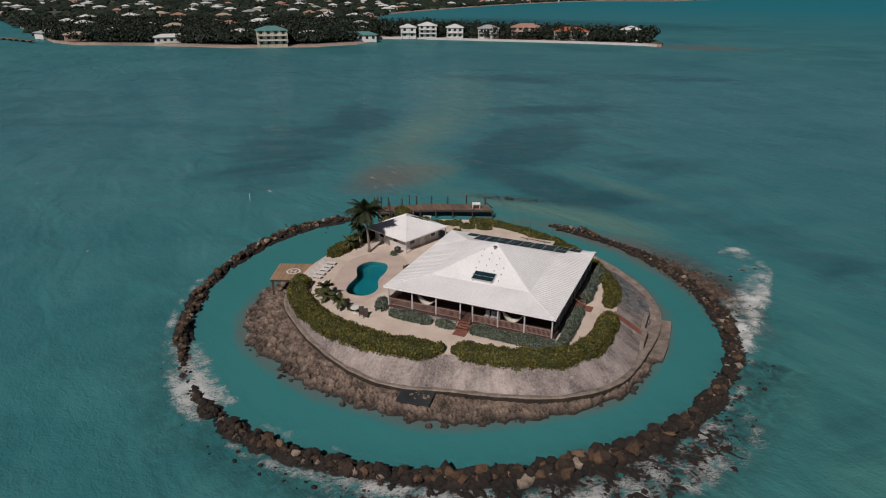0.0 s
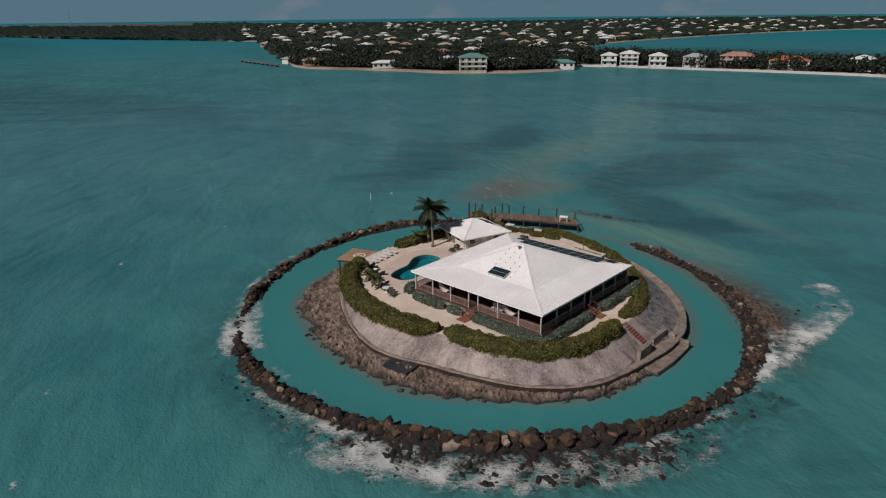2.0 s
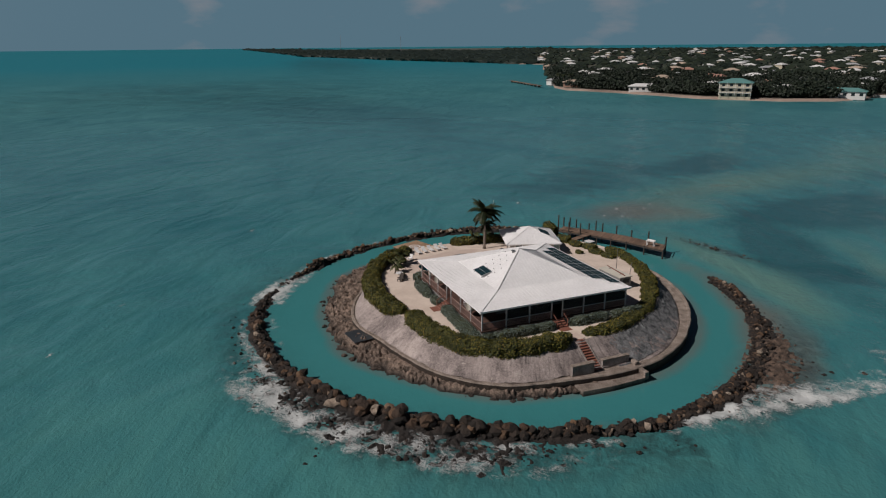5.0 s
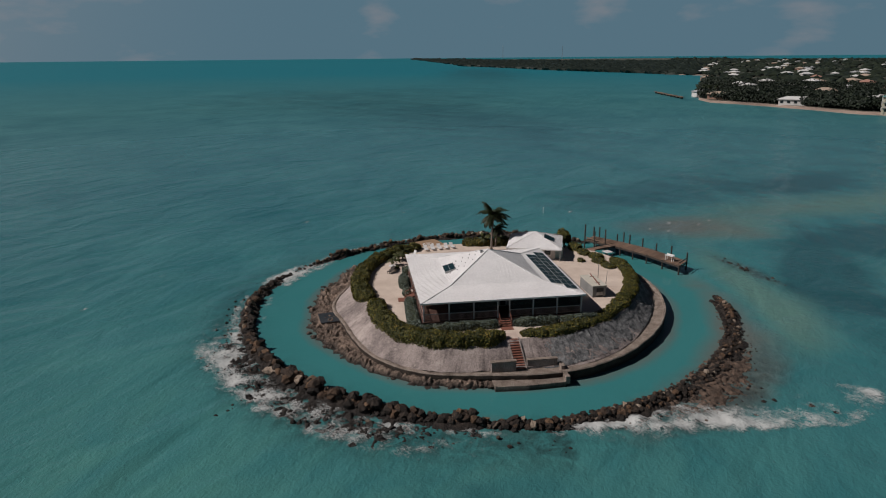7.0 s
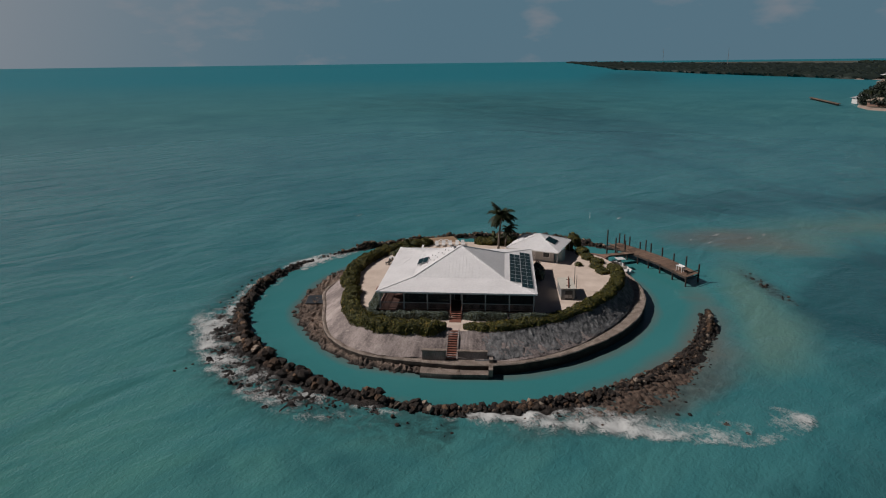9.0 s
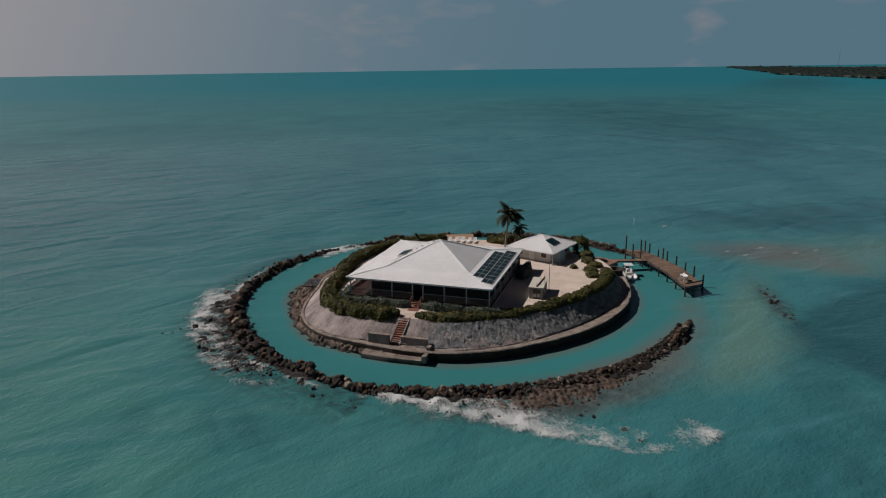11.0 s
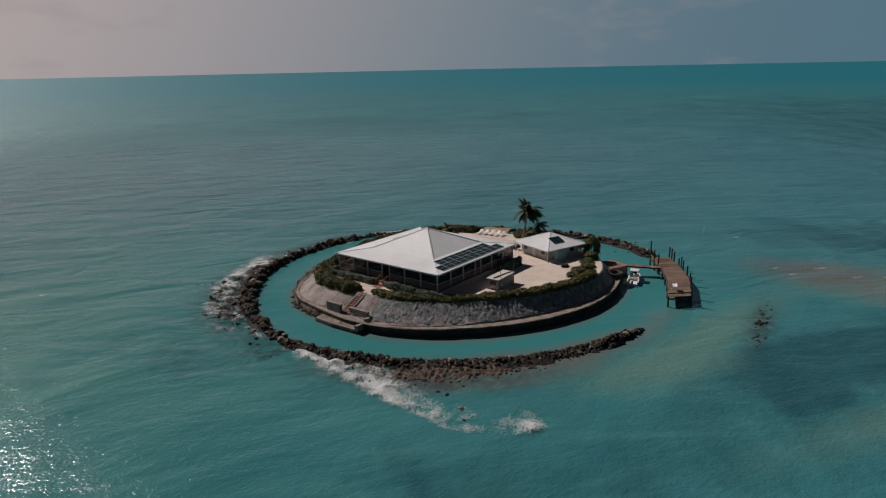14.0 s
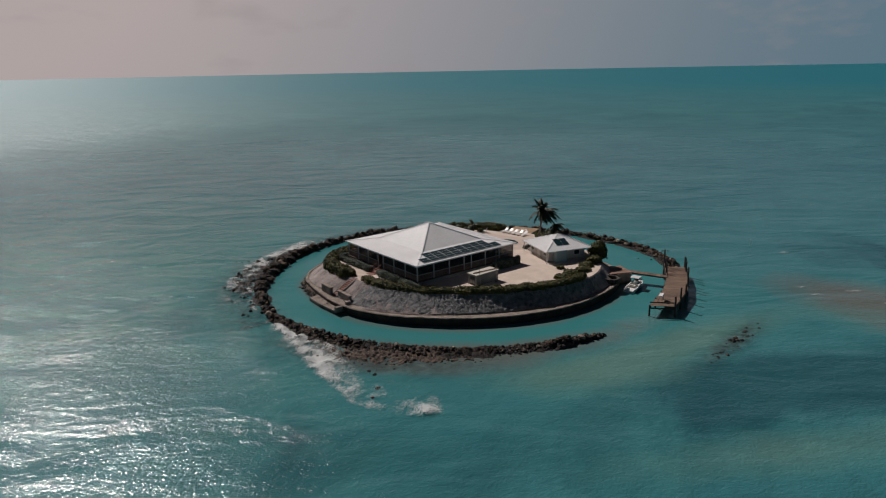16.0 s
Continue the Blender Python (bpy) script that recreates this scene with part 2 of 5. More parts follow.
def bank_material():
    """Old poured concrete with run-off streaks, patches and pale repairs."""
    m, nt, b = material("weathered_bank_concrete", 0.92)
    pos = coords(nt, world_space=True)
    cmb = nt.nodes.new("ShaderNodeCombineXYZ")
    nt.links.new(attr(nt, "around"), cmb.inputs[0])
    nt.links.new(maths(nt, "MULTIPLY", attr(nt, "height"), 0.35), cmb.inputs[1])
    streak = noise_tex(nt, cmb.outputs[0], 1.5, 6, 0.7, 0.4)
    broad = noise_tex(nt, pos, 0.3, 4, 0.6)
    grain = noise_tex(nt, pos, 4.5, 6, 0.7)
    f = maths(nt, "ADD", maths(nt, "MULTIPLY", streak, 0.24), maths(nt, "ADD", maths(nt, "MULTIPLY", broad, 0.46), maths(nt, "MULTIPLY", grain, 0.30)))
    col = ramp(nt, f, [(0.40, (0.090, 0.074, 0.071)), (0.50, (0.27, 0.225, 0.21)), (0.62, (0.46, 0.39, 0.36))])
    spots = ramp(nt, noise_tex(nt, pos, 1.1, 3, 0.5, 0.5), [(0.66, (0, 0, 0)), (0.72, (0.7, 0.7, 0.7))])
    col = mix(nt, spots, col, (0.46, 0.40, 0.36))
    nt.links.new(col, b.inputs["Base Color"])
    bump(nt, b, maths(nt, "ADD", grain, streak), 0.9, 0.14)
    return m


SEA, FOAM, ROOF, BANK = sea_material(), foam_material(), roof_material(), bank_material()
SAND = mottled("coral_sand", (0.50, 0.405, 0.335), (0.67, 0.565, 0.485), 1.2, 0.95, relief=0.5, depth=0.06)
PAVING = mottled("pink_pool_paving", (0.46, 0.355, 0.30), (0.57, 0.465, 0.40), 1.6, 0.85)
CONCRETE = mottled("weathered_concrete", (0.115, 0.095, 0.088), (0.40, 0.35, 0.32), 1.6, 0.9, relief=1.0, depth=0.14, stretch=(1, 1, 0.4))
REVET = mottled("grey_set_stone", (0.022, 0.026, 0.031), (0.30, 0.30, 0.30), 4.0, 0.9, fine=5, relief=1.0, depth=0.3)
LEDGE = rock_material("stained_ledge_concrete", (0.17, 0.13, 0.105), (0.47, 0.385, 0.325), False)
SHELF = rock_material("coral_rock", (0.026, 0.019, 0.015), (0.43, 0.315, 0.245), False)
FLAT = mottled("brown_rubble", (0.022, 0.017, 0.013), (0.17, 0.115, 0.085), 3.0, 0.9, fine=8, relief=1.0, depth=0.2)
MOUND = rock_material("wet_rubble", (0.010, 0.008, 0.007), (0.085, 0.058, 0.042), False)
ROCK = rock_material("breakwater_rock", (0.016, 0.012, 0.010), (0.13, 0.085, 0.058), True)
DARKPAD = mottled("dark_wet_concrete", (0.018, 0.022, 0.026), (0.05, 0.055, 0.06), 1.5, 0.5)
HEDGE = leaf_material("sea_grape_leaves", (0.036, 0.040, 0.008), (0.150, 0.138, 0.024), (0.26, 0.175, 0.035))
BUSH = leaf_material("silver_buttonwood_leaves", (0.055, 0.078, 0.066), (0.19, 0.225, 0.19))
PALM = leaf_material("palm_fronds", (0.012, 0.019, 0.009), (0.036, 0.05, 0.018), (0.09, 0.075, 0.035))
YOUNGPALM = leaf_material("young_palm_fronds", (0.03, 0.04, 0.015), (0.085, 0.095, 0.03), (0.17, 0.125, 0.05))
# Dark fill colour that stands for the shade between hedge leaves.
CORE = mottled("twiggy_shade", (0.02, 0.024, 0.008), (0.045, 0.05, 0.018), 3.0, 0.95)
BARK = mottled("palm_bark", (0.10, 0.08, 0.065), (0.24, 0.20, 0.165), 4.0, 0.9)
WHITE = mottled("white_paint", (0.58, 0.57, 0.56), (0.72, 0.71, 0.70), 1.5, 0.55, relief=0.15, depth=0.01)
POST = mottled("grey_white_paint", (0.36, 0.35, 0.35), (0.5, 0.49, 0.49), 1.5, 0.6, relief=0.15, depth=0.01)
REDWOOD = mottled("red_brown_decking", (0.14, 0.05, 0.035), (0.26, 0.105, 0.07), 3.0, 0.75)
RAIL = mottled("faded_red_wood", (0.20, 0.12, 0.10), (0.32, 0.21, 0.18), 3.0, 0.8)
DOCKWOOD = mottled("weathered_dock_boards", (0.095, 0.06, 0.042), (0.23, 0.15, 0.105), 2.2, 0.85, per_piece=0.35)
PILE = mottled("dark_timber_pile", (0.025, 0.02, 0.017), (0.07, 0.058, 0.05), 3.0, 0.9)
STUCCO = mottled("cream_stucco", (0.42, 0.40, 0.38), (0.54, 0.52, 0.50), 1.4, 0.85)
WALLGREY = mottled("blue_grey_siding", (0.10, 0.115, 0.125), (0.16, 0.175, 0.185), 1.4, 0.8)
TEALWALL = mottled("pale_teal_siding", (0.22, 0.32, 0.33), (0.32, 0.42, 0.43), 1.4, 0.8)
METAL = mottled("grey_metal", (0.2, 0.2, 0.2), (0.35, 0.35, 0.35), 2.0, 0.4, 0.8)
PLASTIC = mottled("white_plastic", (0.62, 0.61, 0.60), (0.74, 0.73, 0.72), 2.0, 0.4, relief=0.1, depth=0.01)
CANVAS = mottled("cream_canvas", (0.45, 0.42, 0.36), (0.58, 0.55, 0.48), 2.0, 0.9)
BLACKGRILL = mottled("black_metal", (0.015, 0.015, 0.016), (0.04, 0.04, 0.042), 3.0, 0.5)
GREENTUB = mottled("painted_tank", (0.16, 0.16, 0.16), (0.28, 0.275, 0.265), 1.6, 0.7)
TILE = mottled("pool_plaster", (0.008, 0.13, 0.16), (0.015, 0.18, 0.205), 0.8, 0.5)
BRICK = mottled("brick_paving", (0.19, 0.105, 0.075), (0.33, 0.20, 0.15), 2.5, 0.9)
FARGROUND = mottled("scrub_ground", (0.035, 0.04, 0.028), (0.10, 0.095, 0.07), 0.08, 0.95)
FARSAND = mottled("beach_sand", (0.16, 0.12, 0.10), (0.42, 0.32, 0.26), 0.1, 0.95)
WOODS = leaf_material("shore_woods", (0.008, 0.014, 0.010), (0.028, 0.038, 0.022))
MANGROVE = leaf_material("mangrove_woods", (0.009, 0.016, 0.013), (0.018, 0.027, 0.020))


def glass_panel(name, colour, rough):
    m, nt, b = material(name, rough)
    v = noise_tex(nt, coords(nt, world_space=True), 1.2, 3)
    nt.links.new(ramp(nt, v, [(0.3, tuple(c * 0.8 for c in colour)), (0.7, tuple(c * 1.2 for c in colour))]), b.inputs["Base Color"])
    return m


PANE = glass_panel("dark_window_glass", (0.02, 0.026, 0.03), 0.08)
SOLAR = glass_panel("solar_cells", (0.008, 0.028, 0.036), 0.5)
SOLAR.node_tree.nodes["Principled BSDF"].inputs["Specular IOR Level"].default_value = 0.06
POOLWATER, _nt, _b = material("pool_water", 0.03)
_b.inputs["Transmission Weight"].default_value = 1.0
_b.inputs["IOR"].default_value = 1.33
_b.inputs["Base Color"].default_value = (0.10, 0.62, 0.66, 1)
bump(_nt, _b, noise_tex(_nt, coords(_nt, world_space=True), 1.5, 3), 0.15, 0.1)

# Darker copy of the red-brown decking, with the veranda's shade in its colour.
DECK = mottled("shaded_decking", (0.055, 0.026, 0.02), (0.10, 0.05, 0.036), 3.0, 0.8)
SCREEN, _nt, _b = material("insect_screen", 0.9)
_b.inputs["Base Color"].default_value = (0.02, 0.022, 0.022, 1)
_b.inputs["Alpha"].default_value = 0.62

# ---------------------------------------------------------------- mesh helpers
class Shape:
    """Collects vertices and faces of one mesh."""

    def __init__(self):
        self.v, self.f, self.a = [], [], {}

    def add(self, verts, faces):
        n = len(self.v)
        self.v.extend(tuple(p) for p in verts)
        self.f.extend(tuple(i + n for i in q) for q in faces)
        return self

    def box(self, cx, cy, cz, sx, sy, sz, turn=0.0, taper=1.0):
        c, s = math.cos(turn), math.sin(turn)
        out = []
        for z, k in ((-0.5, 1.0), (0.5, taper)):
            for x, y in ((-0.5, -0.5), (0.5, -0.5), (0.5, 0.5), (-0.5, 0.5)):
                px, py = x * sx * k, y * sy * k
                out.append((cx + px * c - py * s, cy + px * s + py * c, cz + z * sz))
        return self.add(out, [(3, 2, 1, 0), (4, 5, 6, 7), (0, 1, 5, 4), (1, 2, 6, 5), (2, 3, 7, 6), (3, 0, 4, 7)])

    def beam(self, p, q, w, h):
        """A straight bar from p to q."""
        p, q = Vector(p), Vector(q)
        d = (q - p).normalized()
        up = Vector((0, 0, 1)) if abs(d.z) < 0.95 else Vector((0, 1, 0))
        r = d.cross(up).normalized() * w / 2
        u = r.cross(d).normalized() * h / 2
        out = [a + sx * r + su * u for a in (p, q) for sx, su in ((-1, -1), (1, -1), (1, 1), (-1, 1))]
        return self.add(out, [(3, 2, 1, 0), (4, 5, 6, 7), (0, 1, 5, 4), (1, 2, 6, 5), (2, 3, 7, 6), (3, 0, 4, 7)])

    def tube(self, pts, radii, n=8, cap=True):
        pts = [Vector(p) for p in pts]
        base = len(self.v)
        for i, p in enumerate(pts):
            d = (pts[min(i + 1, len(pts) - 1)] - pts[max(i - 1, 0)]).normalized()
            up = Vector((0, 0, 1)) if abs(d.z) < 0.9 else Vector((1, 0, 0))
            r = d.cross(up).normalized()
            u = r.cross(d)
            for k in range(n):
                a = 2 * math.pi * k / n
                self.v.append(tuple(p + (r * math.cos(a) + u * math.sin(a)) * radii[i]))
        for i in range(len(pts) - 1):
            for k in range(n):
                a, b = base + i * n + k, base + i * n + (k + 1) % n
                self.f.append((a, b, b + n, a + n))
        if cap:
            self.f.append(tuple(base + k for k in range(n))[::-1])
            self.f.append(tuple(base + (len(pts) - 1) * n + k for k in range(n)))
        return self

    def prism(self, ring, z0, z1):
        n = len(ring)
        return self.add([(x, y, z0) for x, y in ring] + [(x, y, z1) for x, y in ring],
                        [tuple(range(n))[::-1], tuple(range(n, 2 * n))] + [(i, (i + 1) % n, (i + 1) % n + n, i + n) for i in range(n)])


def part(name, shape, mat, parent=None, label="", smooth=False, at=None):
    """Links one mesh, under a thing or under a part."""
    me = bpy.data.meshes.new(name)
    if isinstance(shape, bmesh.types.BMesh):
        shape.to_mesh(me)
        shape.free()
    else:
        me.from_pydata(shape.v, [], shape.f)
        for key, values in shape.a.items():
            me.attributes.new(key, "FLOAT", "POINT").data.foreach_set("value", values)
    me.materials.append(mat)
    if smooth:
        me.polygons.foreach_set("use_smooth", [True] * len(me.polygons))
    me.update()
    ob = new(name, me)
    if at is not None:
        ob.matrix_basis = at
    if parent is not None:
        ob.parent = parent
    if label:
        tagged(ob, label)
    return ob


def thing(name, label, category, at=None, group="", kind=""):
    ob = new(name)
    ob.empty_display_size = 0.3
    if at is not None:
        ob.matrix_basis = at
    return tagged(ob, label, category, group, kind)


def structure(name, shape, mat, label, smooth=False, parent=None):
    return tagged(part(name, shape, mat, parent, label, smooth), kind="structure", category=name.split("_")[0])


def wobble(x, y, z=0.0, size=1.0):
    return noise.noise((x / size, y / size, z / size))


# ---------------------------------------------------------------- plan of the island
KX, KY = -4.0, 2.0                       # middle of the island; radii below every 15 degrees from east
TOP = (19.4, 19.5, 19.2, 19.2, 19.6, 20.5, 22.1, 23.7, 24.8, 24.9, 24.0, 22.8, 22.6, 23.1, 23.6, 23.0, 22.0, 21.1, 20.2, 19.5, 20.7, 22.1, 22.2, 20.4)
RIM = (24.5, 24.4, 23.9, 23.6, 23.8, 24.4, 25.3, 26.3, 27.5, 28.2, 26.6, 25.3, 25.0, 25.1, 24.8, 23.5, 23.1, 23.4, 23.7, 23.0, 23.9, 25.4, 25.7, 24.6)
SHORE = (24.6, 24.7, 24.3, 24.2, 24.3, 24.9, 25.8, 26.7, 27.7, 28.6, 27.0, 25.8, 26.0, 28.2, 29.3, 29.1, 27.6, 26.9, 26.4, 26.6, 25.8, 25.6, 25.4, 24.6)
BAR = (33.0, 32.6, 32.3, 32.3, 32.7, 33.2, 34.0, 35.6, 37.2, 38.6, 39.7, 39.8, 38.4, 37.7, 37.0, 36.6, 36.8, 36.4, 35.4, 34.7, 34.0, 33.4, 33.2, 32.9)
GROUND, FLOOR, EAVE = 3.3, 4.02, 6.6


def radius(table, deg):
    """Smooth radius at an angle from a table of even steps."""
    n = len(table)
    u = (deg % 360) / 360 * n
    i, f = int(u), u - int(u)
    a, b, c, d = (table[(i + k) % n] for k in (-1, 0, 1, 2))
    return b + 0.5 * f * (c - a + f * (2 * a - 5 * b + 4 * c - d + f * (3 * (b - c) + d - a)))


def polar(deg, r):
    return KX + r * math.cos(radians(deg)), KY + r * math.sin(radians(deg))


def ring_shape(steps, rows, attribute=None, span=(0, 360)):
    """A band round the island: rows(deg) gives radius and height from the inside out."""
    s = Shape()
    closed = span[1] - span[0] >= 360
    m = 0
    for i in range(steps + (0 if closed else 1)):
        deg = span[0] + (span[1] - span[0]) * i / steps
        prof = rows(deg)
        m = len(prof)
        for r, z in prof:
            s.v.append((*polar(deg, r), z))
            s.a.setdefault("around", []).append(radians(deg) * 24)
            s.a.setdefault("height", []).append(z)
    for i in range(steps):
        for k in range(m - 1):
            a, b = i * m + k, ((i + 1) % steps if closed else i + 1) * m + k
            s.f.append((a, a + 1, b + 1, b))
    return s


def sea_level(r):
    """The sea's height: flat near by; far out it lifts a little, so that its edge stands where the true horizon does."""
    return 0.0 if r < 1200 else 18.5 * ((r - 1200) / 3500) ** 1.5


# ---------------------------------------------------------------- sea
def bell(x, y, cx, cy, sx, sy, turn=0.0):
    c, s = math.cos(radians(turn)), math.sin(radians(turn))
    u, v = ((x - cx) * c + (y - cy) * s) / sx, (-(x - cx) * s + (y - cy) * c) / sy
    return math.exp(-(u * u + v * v))


def build_sea():
    s = Shape()
    steps = 300
    radii = [19 + 1.0 * i for i in range(56)]
    while radii[-1] < 4700:
        radii.append(radii[-1] * 1.045)
    radii[-1] = 4700
    milk, silt, weed, far, calm, reef, pale, ruffled, murk = [], [], [], [], [], [], [], [], []
    for r in radii:
        for i in range(steps):
            deg = 360 * i / steps
            x, y = polar(deg, r)
            s.v.append((x, y, sea_level(r)))
            bar = radius(BAR, deg)
            edge = (r - bar) / 3.0
            inside = 1 / (1 + math.exp(max(-30, min(30, edge * 2.0))))
            open_side = bell(deg, 0, 113, 0, 34, 1)
            out = max(0.0, r - bar)
            milk.append(min(1.0, inside * (1 - 0.2 * open_side) + 0.6 * open_side * math.exp(-out / 22) + 0.25 * math.exp(-out / 60)))
            calm.append(inside)
            shoal = 0.9 * bell(x, y, -43, 50, 9, 13, 10) + 0.45 * bell(x, y, -36, 62, 9, 7, 0) + 0.4 * bell(x, y, -54, 82, 8, 22, 8) + 0.6 * bell(x, y, -13, 48.2, 9, 2.0, 8)
            near_bar = 1.0 * math.exp(-((r - bar) / 3.6) ** 2) * (0.3 + 0.7 * bell(deg, 0, 60, 0, 34, 1)) + 0.7 * math.exp(-((r - bar - 5.0) / 2.6) ** 2) * bell(deg, 0, 34, 0, 24, 1)
            beach = 0.75 * math.exp(-((r - max(radius(SHORE, deg), radius(RIM, deg)) - 0.3) / 1.5) ** 2)
            tip = 0.85 * bell(x, y, -8, 418, 34, 16, 5) + 0.5 * bell(x, y, 20, 425, 40, 14, 5)
            silt.append(min(1.0, shoal + near_bar + tip + beach))
            pale.append(min(1.0, 0.8 * bell(x, y, -10, 44, 18, 4, -10) + 0.6 * bell(x, y, 8, 42, 12, 5, -30) + 0.5 * bell(x, y, 4, 66, 22, 4, -28) + 0.75 * bell(x, y, -40, 60, 9, 12, 20) + 0.7 * bell(x, y, -57, 96, 11, 40, 6) + 0.5 * bell(x, y, -78, 180, 18, 60, 22)))
            grass = 1.0 * bell(x, y, -24, 100, 13, 28, -6) + 0.8 * bell(x, y, -31, 151, 34, 8, 33) + 0.85 * bell(x, y, -6, 57, 19, 8, -28) + 0.5 * bell(x, y, -78, 62, 17, 40, 20) + 0.6 * bell(x, y, -84, 112, 9, 22, 30) + 0.4 * bell(x, y, 12, 88, 26, 20, 10) + 0.45 * bell(x, y, 36, 44, 26, 12, -35) + 0.55 * bell(x, y, -70, 215, 60, 14, 5) + 0.5 * bell(x, y, -10, 250, 70, 18, 10) + 0.4 * bell(x, y, 40, -6, 8, 24, 5) + 0.35 * bell(x, y, -250, 60, 160, 60, 10) + 0.4 * bell(x, y, -520, -60, 260, 170, 0) + 0.7 * bell(x, y, -180, 650, 260, 110, 0) + 0.5 * bell(x, y, -1300, 260, 800, 140, -10)
            murk.append(min(1.0, 1.1 * bell(x, y, 72, -46, 60, 62, 20)) * (1 - inside))
            d = deg % 360
            sunken = math.exp(-((r - bar - 3.2) / 3.8) ** 2) * (0.5 * bell(d, 0, 290, 0, 75, 1) + 0.9 * bell(d, 0, 315, 0, 24, 1) + 0.75 * bell(d, 0, 30, 0, 24, 1) + 0.5 * bell(d, 0, 360, 0, 12, 1))
            weed.append(min(1.0, grass))
            reef.append(min(1.0, sunken + 0.8 * bell(x, y, -13, 48.3, 9, 1.8, 8)))
            ruffled.append(min(1.0, max(0.0, (r - 120) / 330)))
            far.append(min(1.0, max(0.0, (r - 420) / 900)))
    n = len(radii)
    for j in range(n - 1):
        for i in range(steps):
            a, b = j * steps + i, j * steps + (i + 1) % steps
            s.f.append((a, a + steps, b + steps, b))
    s.a = dict(milk=milk, silt=silt, weed=weed, far=far, calm=calm, reef=reef, pale=pale, ruffled=ruffled, murk=murk)
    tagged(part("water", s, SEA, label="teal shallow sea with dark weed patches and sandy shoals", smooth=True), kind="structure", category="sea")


build_sea()


BREAKER = ((29.6, 3.0), (31.0, 11.0), (32.2, 18.0), (33.0, 25.0), (33.2, 31.0), (31.4, 36.0))


def breaker(x, y):
    """White water behind the crest of the wave that breaks on the eastern rubble: sharp to seaward, trailing off behind."""
    best, side = 99.0, 1.0
    for (ax, ay), (bx, by) in zip(BREAKER, BREAKER[1:]):
        dx, dy = bx - ax, by - ay
        u = max(0.0, min(1.0, ((x - ax) * dx + (y - ay) * dy) / (dx * dx + dy * dy)))
        d = math.hypot(x - ax - u * dx, y - ay - u * dy)
        if d < best:
            best, side = d, (x - ax) * dy - (y - ay) * dx
    return math.exp(-(best / (0.8 if side > 0 else 3.6)) ** 2)


def surf_amount(deg, d, x, y):
    """How thick the white water lies at an angle and a distance outside the breakwater's crest."""
    a = deg % 360
    gap = bell(a, 0, 235, 0, 14, 1)
    t = 0.98 * gap * math.exp(-((d + 0.2) / 2.6) ** 2)
    t += 0.80 * math.exp(-((d - 1.7) / 0.9) ** 2) * (0.55 * bell(a, 0, 170, 0, 24, 1) + 0.75 * bell(a, 0, 205, 0, 20, 1) + bell(a, 0, 265, 0, 24, 1) + 0.9 * bell(a, 0, 345, 0, 22, 1) + 0.8 * bell(a, 0, 10, 0, 12, 1))
    t += 0.83 * math.exp(-((d - 4.5) / 3.3) ** 2) * (0.95 * bell(a, 0, 286, 0, 18, 1) + 0.95 * bell(a, 0, 312, 0, 16, 1) + 0.6 * bell(a, 0, 338, 0, 14, 1))
    t += 0.5 * math.exp(-((d + 2.3) / 1.1) ** 2) * bell(a, 0, 255, 0, 32, 1)
    east = breaker(x, y)
    t += 0.66 * east + 0.55 * bell(x, y, 28.0, 36.0, 3.5, 1.6, 40) + 0.55 * bell(x, y, 30.5, 17, 3.2, 14, 8)
    return t


def build_foam(name, label, span, near, width, lift):
    """Broken white water lying on the sea round the breakwater."""
    s = Shape()
    steps, rows = int((span[1] - span[0]) * 2), int(width / 0.36)
    thick = []
    for i in range(steps + 1):
        deg = span[0] + (span[1] - span[0]) * i / steps
        ends = min(1.0, min(i, steps - i) / 12)
        for k in range(rows + 1):
            u = k / rows
            d = near + width * u
            x, y = polar(deg, radius(BAR, deg) + d)
            t = surf_amount(deg, d, x, y)
            s.v.append((x, y, 0.05 + lift * t * max(0.0, 0.4 + wobble(x, y, 7, 1.6))))
            patchy = 0.72 + 0.45 * wobble(x, y, 3.3, 5.0) + 0.55 * wobble(x, y, 5.1, 1.5)
            thick.append(max(0.0, 1.2 * t * patchy * ends * min(1.0, 0.3 + 6 * u, 6 * (1 - u))))
    for i in range(steps):
        for k in range(rows):
            a, b = i * (rows + 1) + k, (i + 1) * (rows + 1) + k
            s.f.append((a, a + 1, b + 1, b))
    s.a = dict(thick=thick)
    tagged(part(name, s, FOAM, label=label, smooth=True), kind="stuff", category="surf")


build_foam("surf", "white broken surf over the windward rubble apron", (251, 352), -4.0, 13.0, 0.3)
build_foam("surf", "white water washing between the separate windward boulders", (188, 250.5), -4.0, 8.0, 0.25)
build_foam("surf", "white breaking wave over the shallow eastern rubble", (352.5, 418), -1.0, 19.0, 0.45)
build_foam("surf", "thin foam along the lee rocks", (142, 187.5), -0.5, 5.0, 0.15)


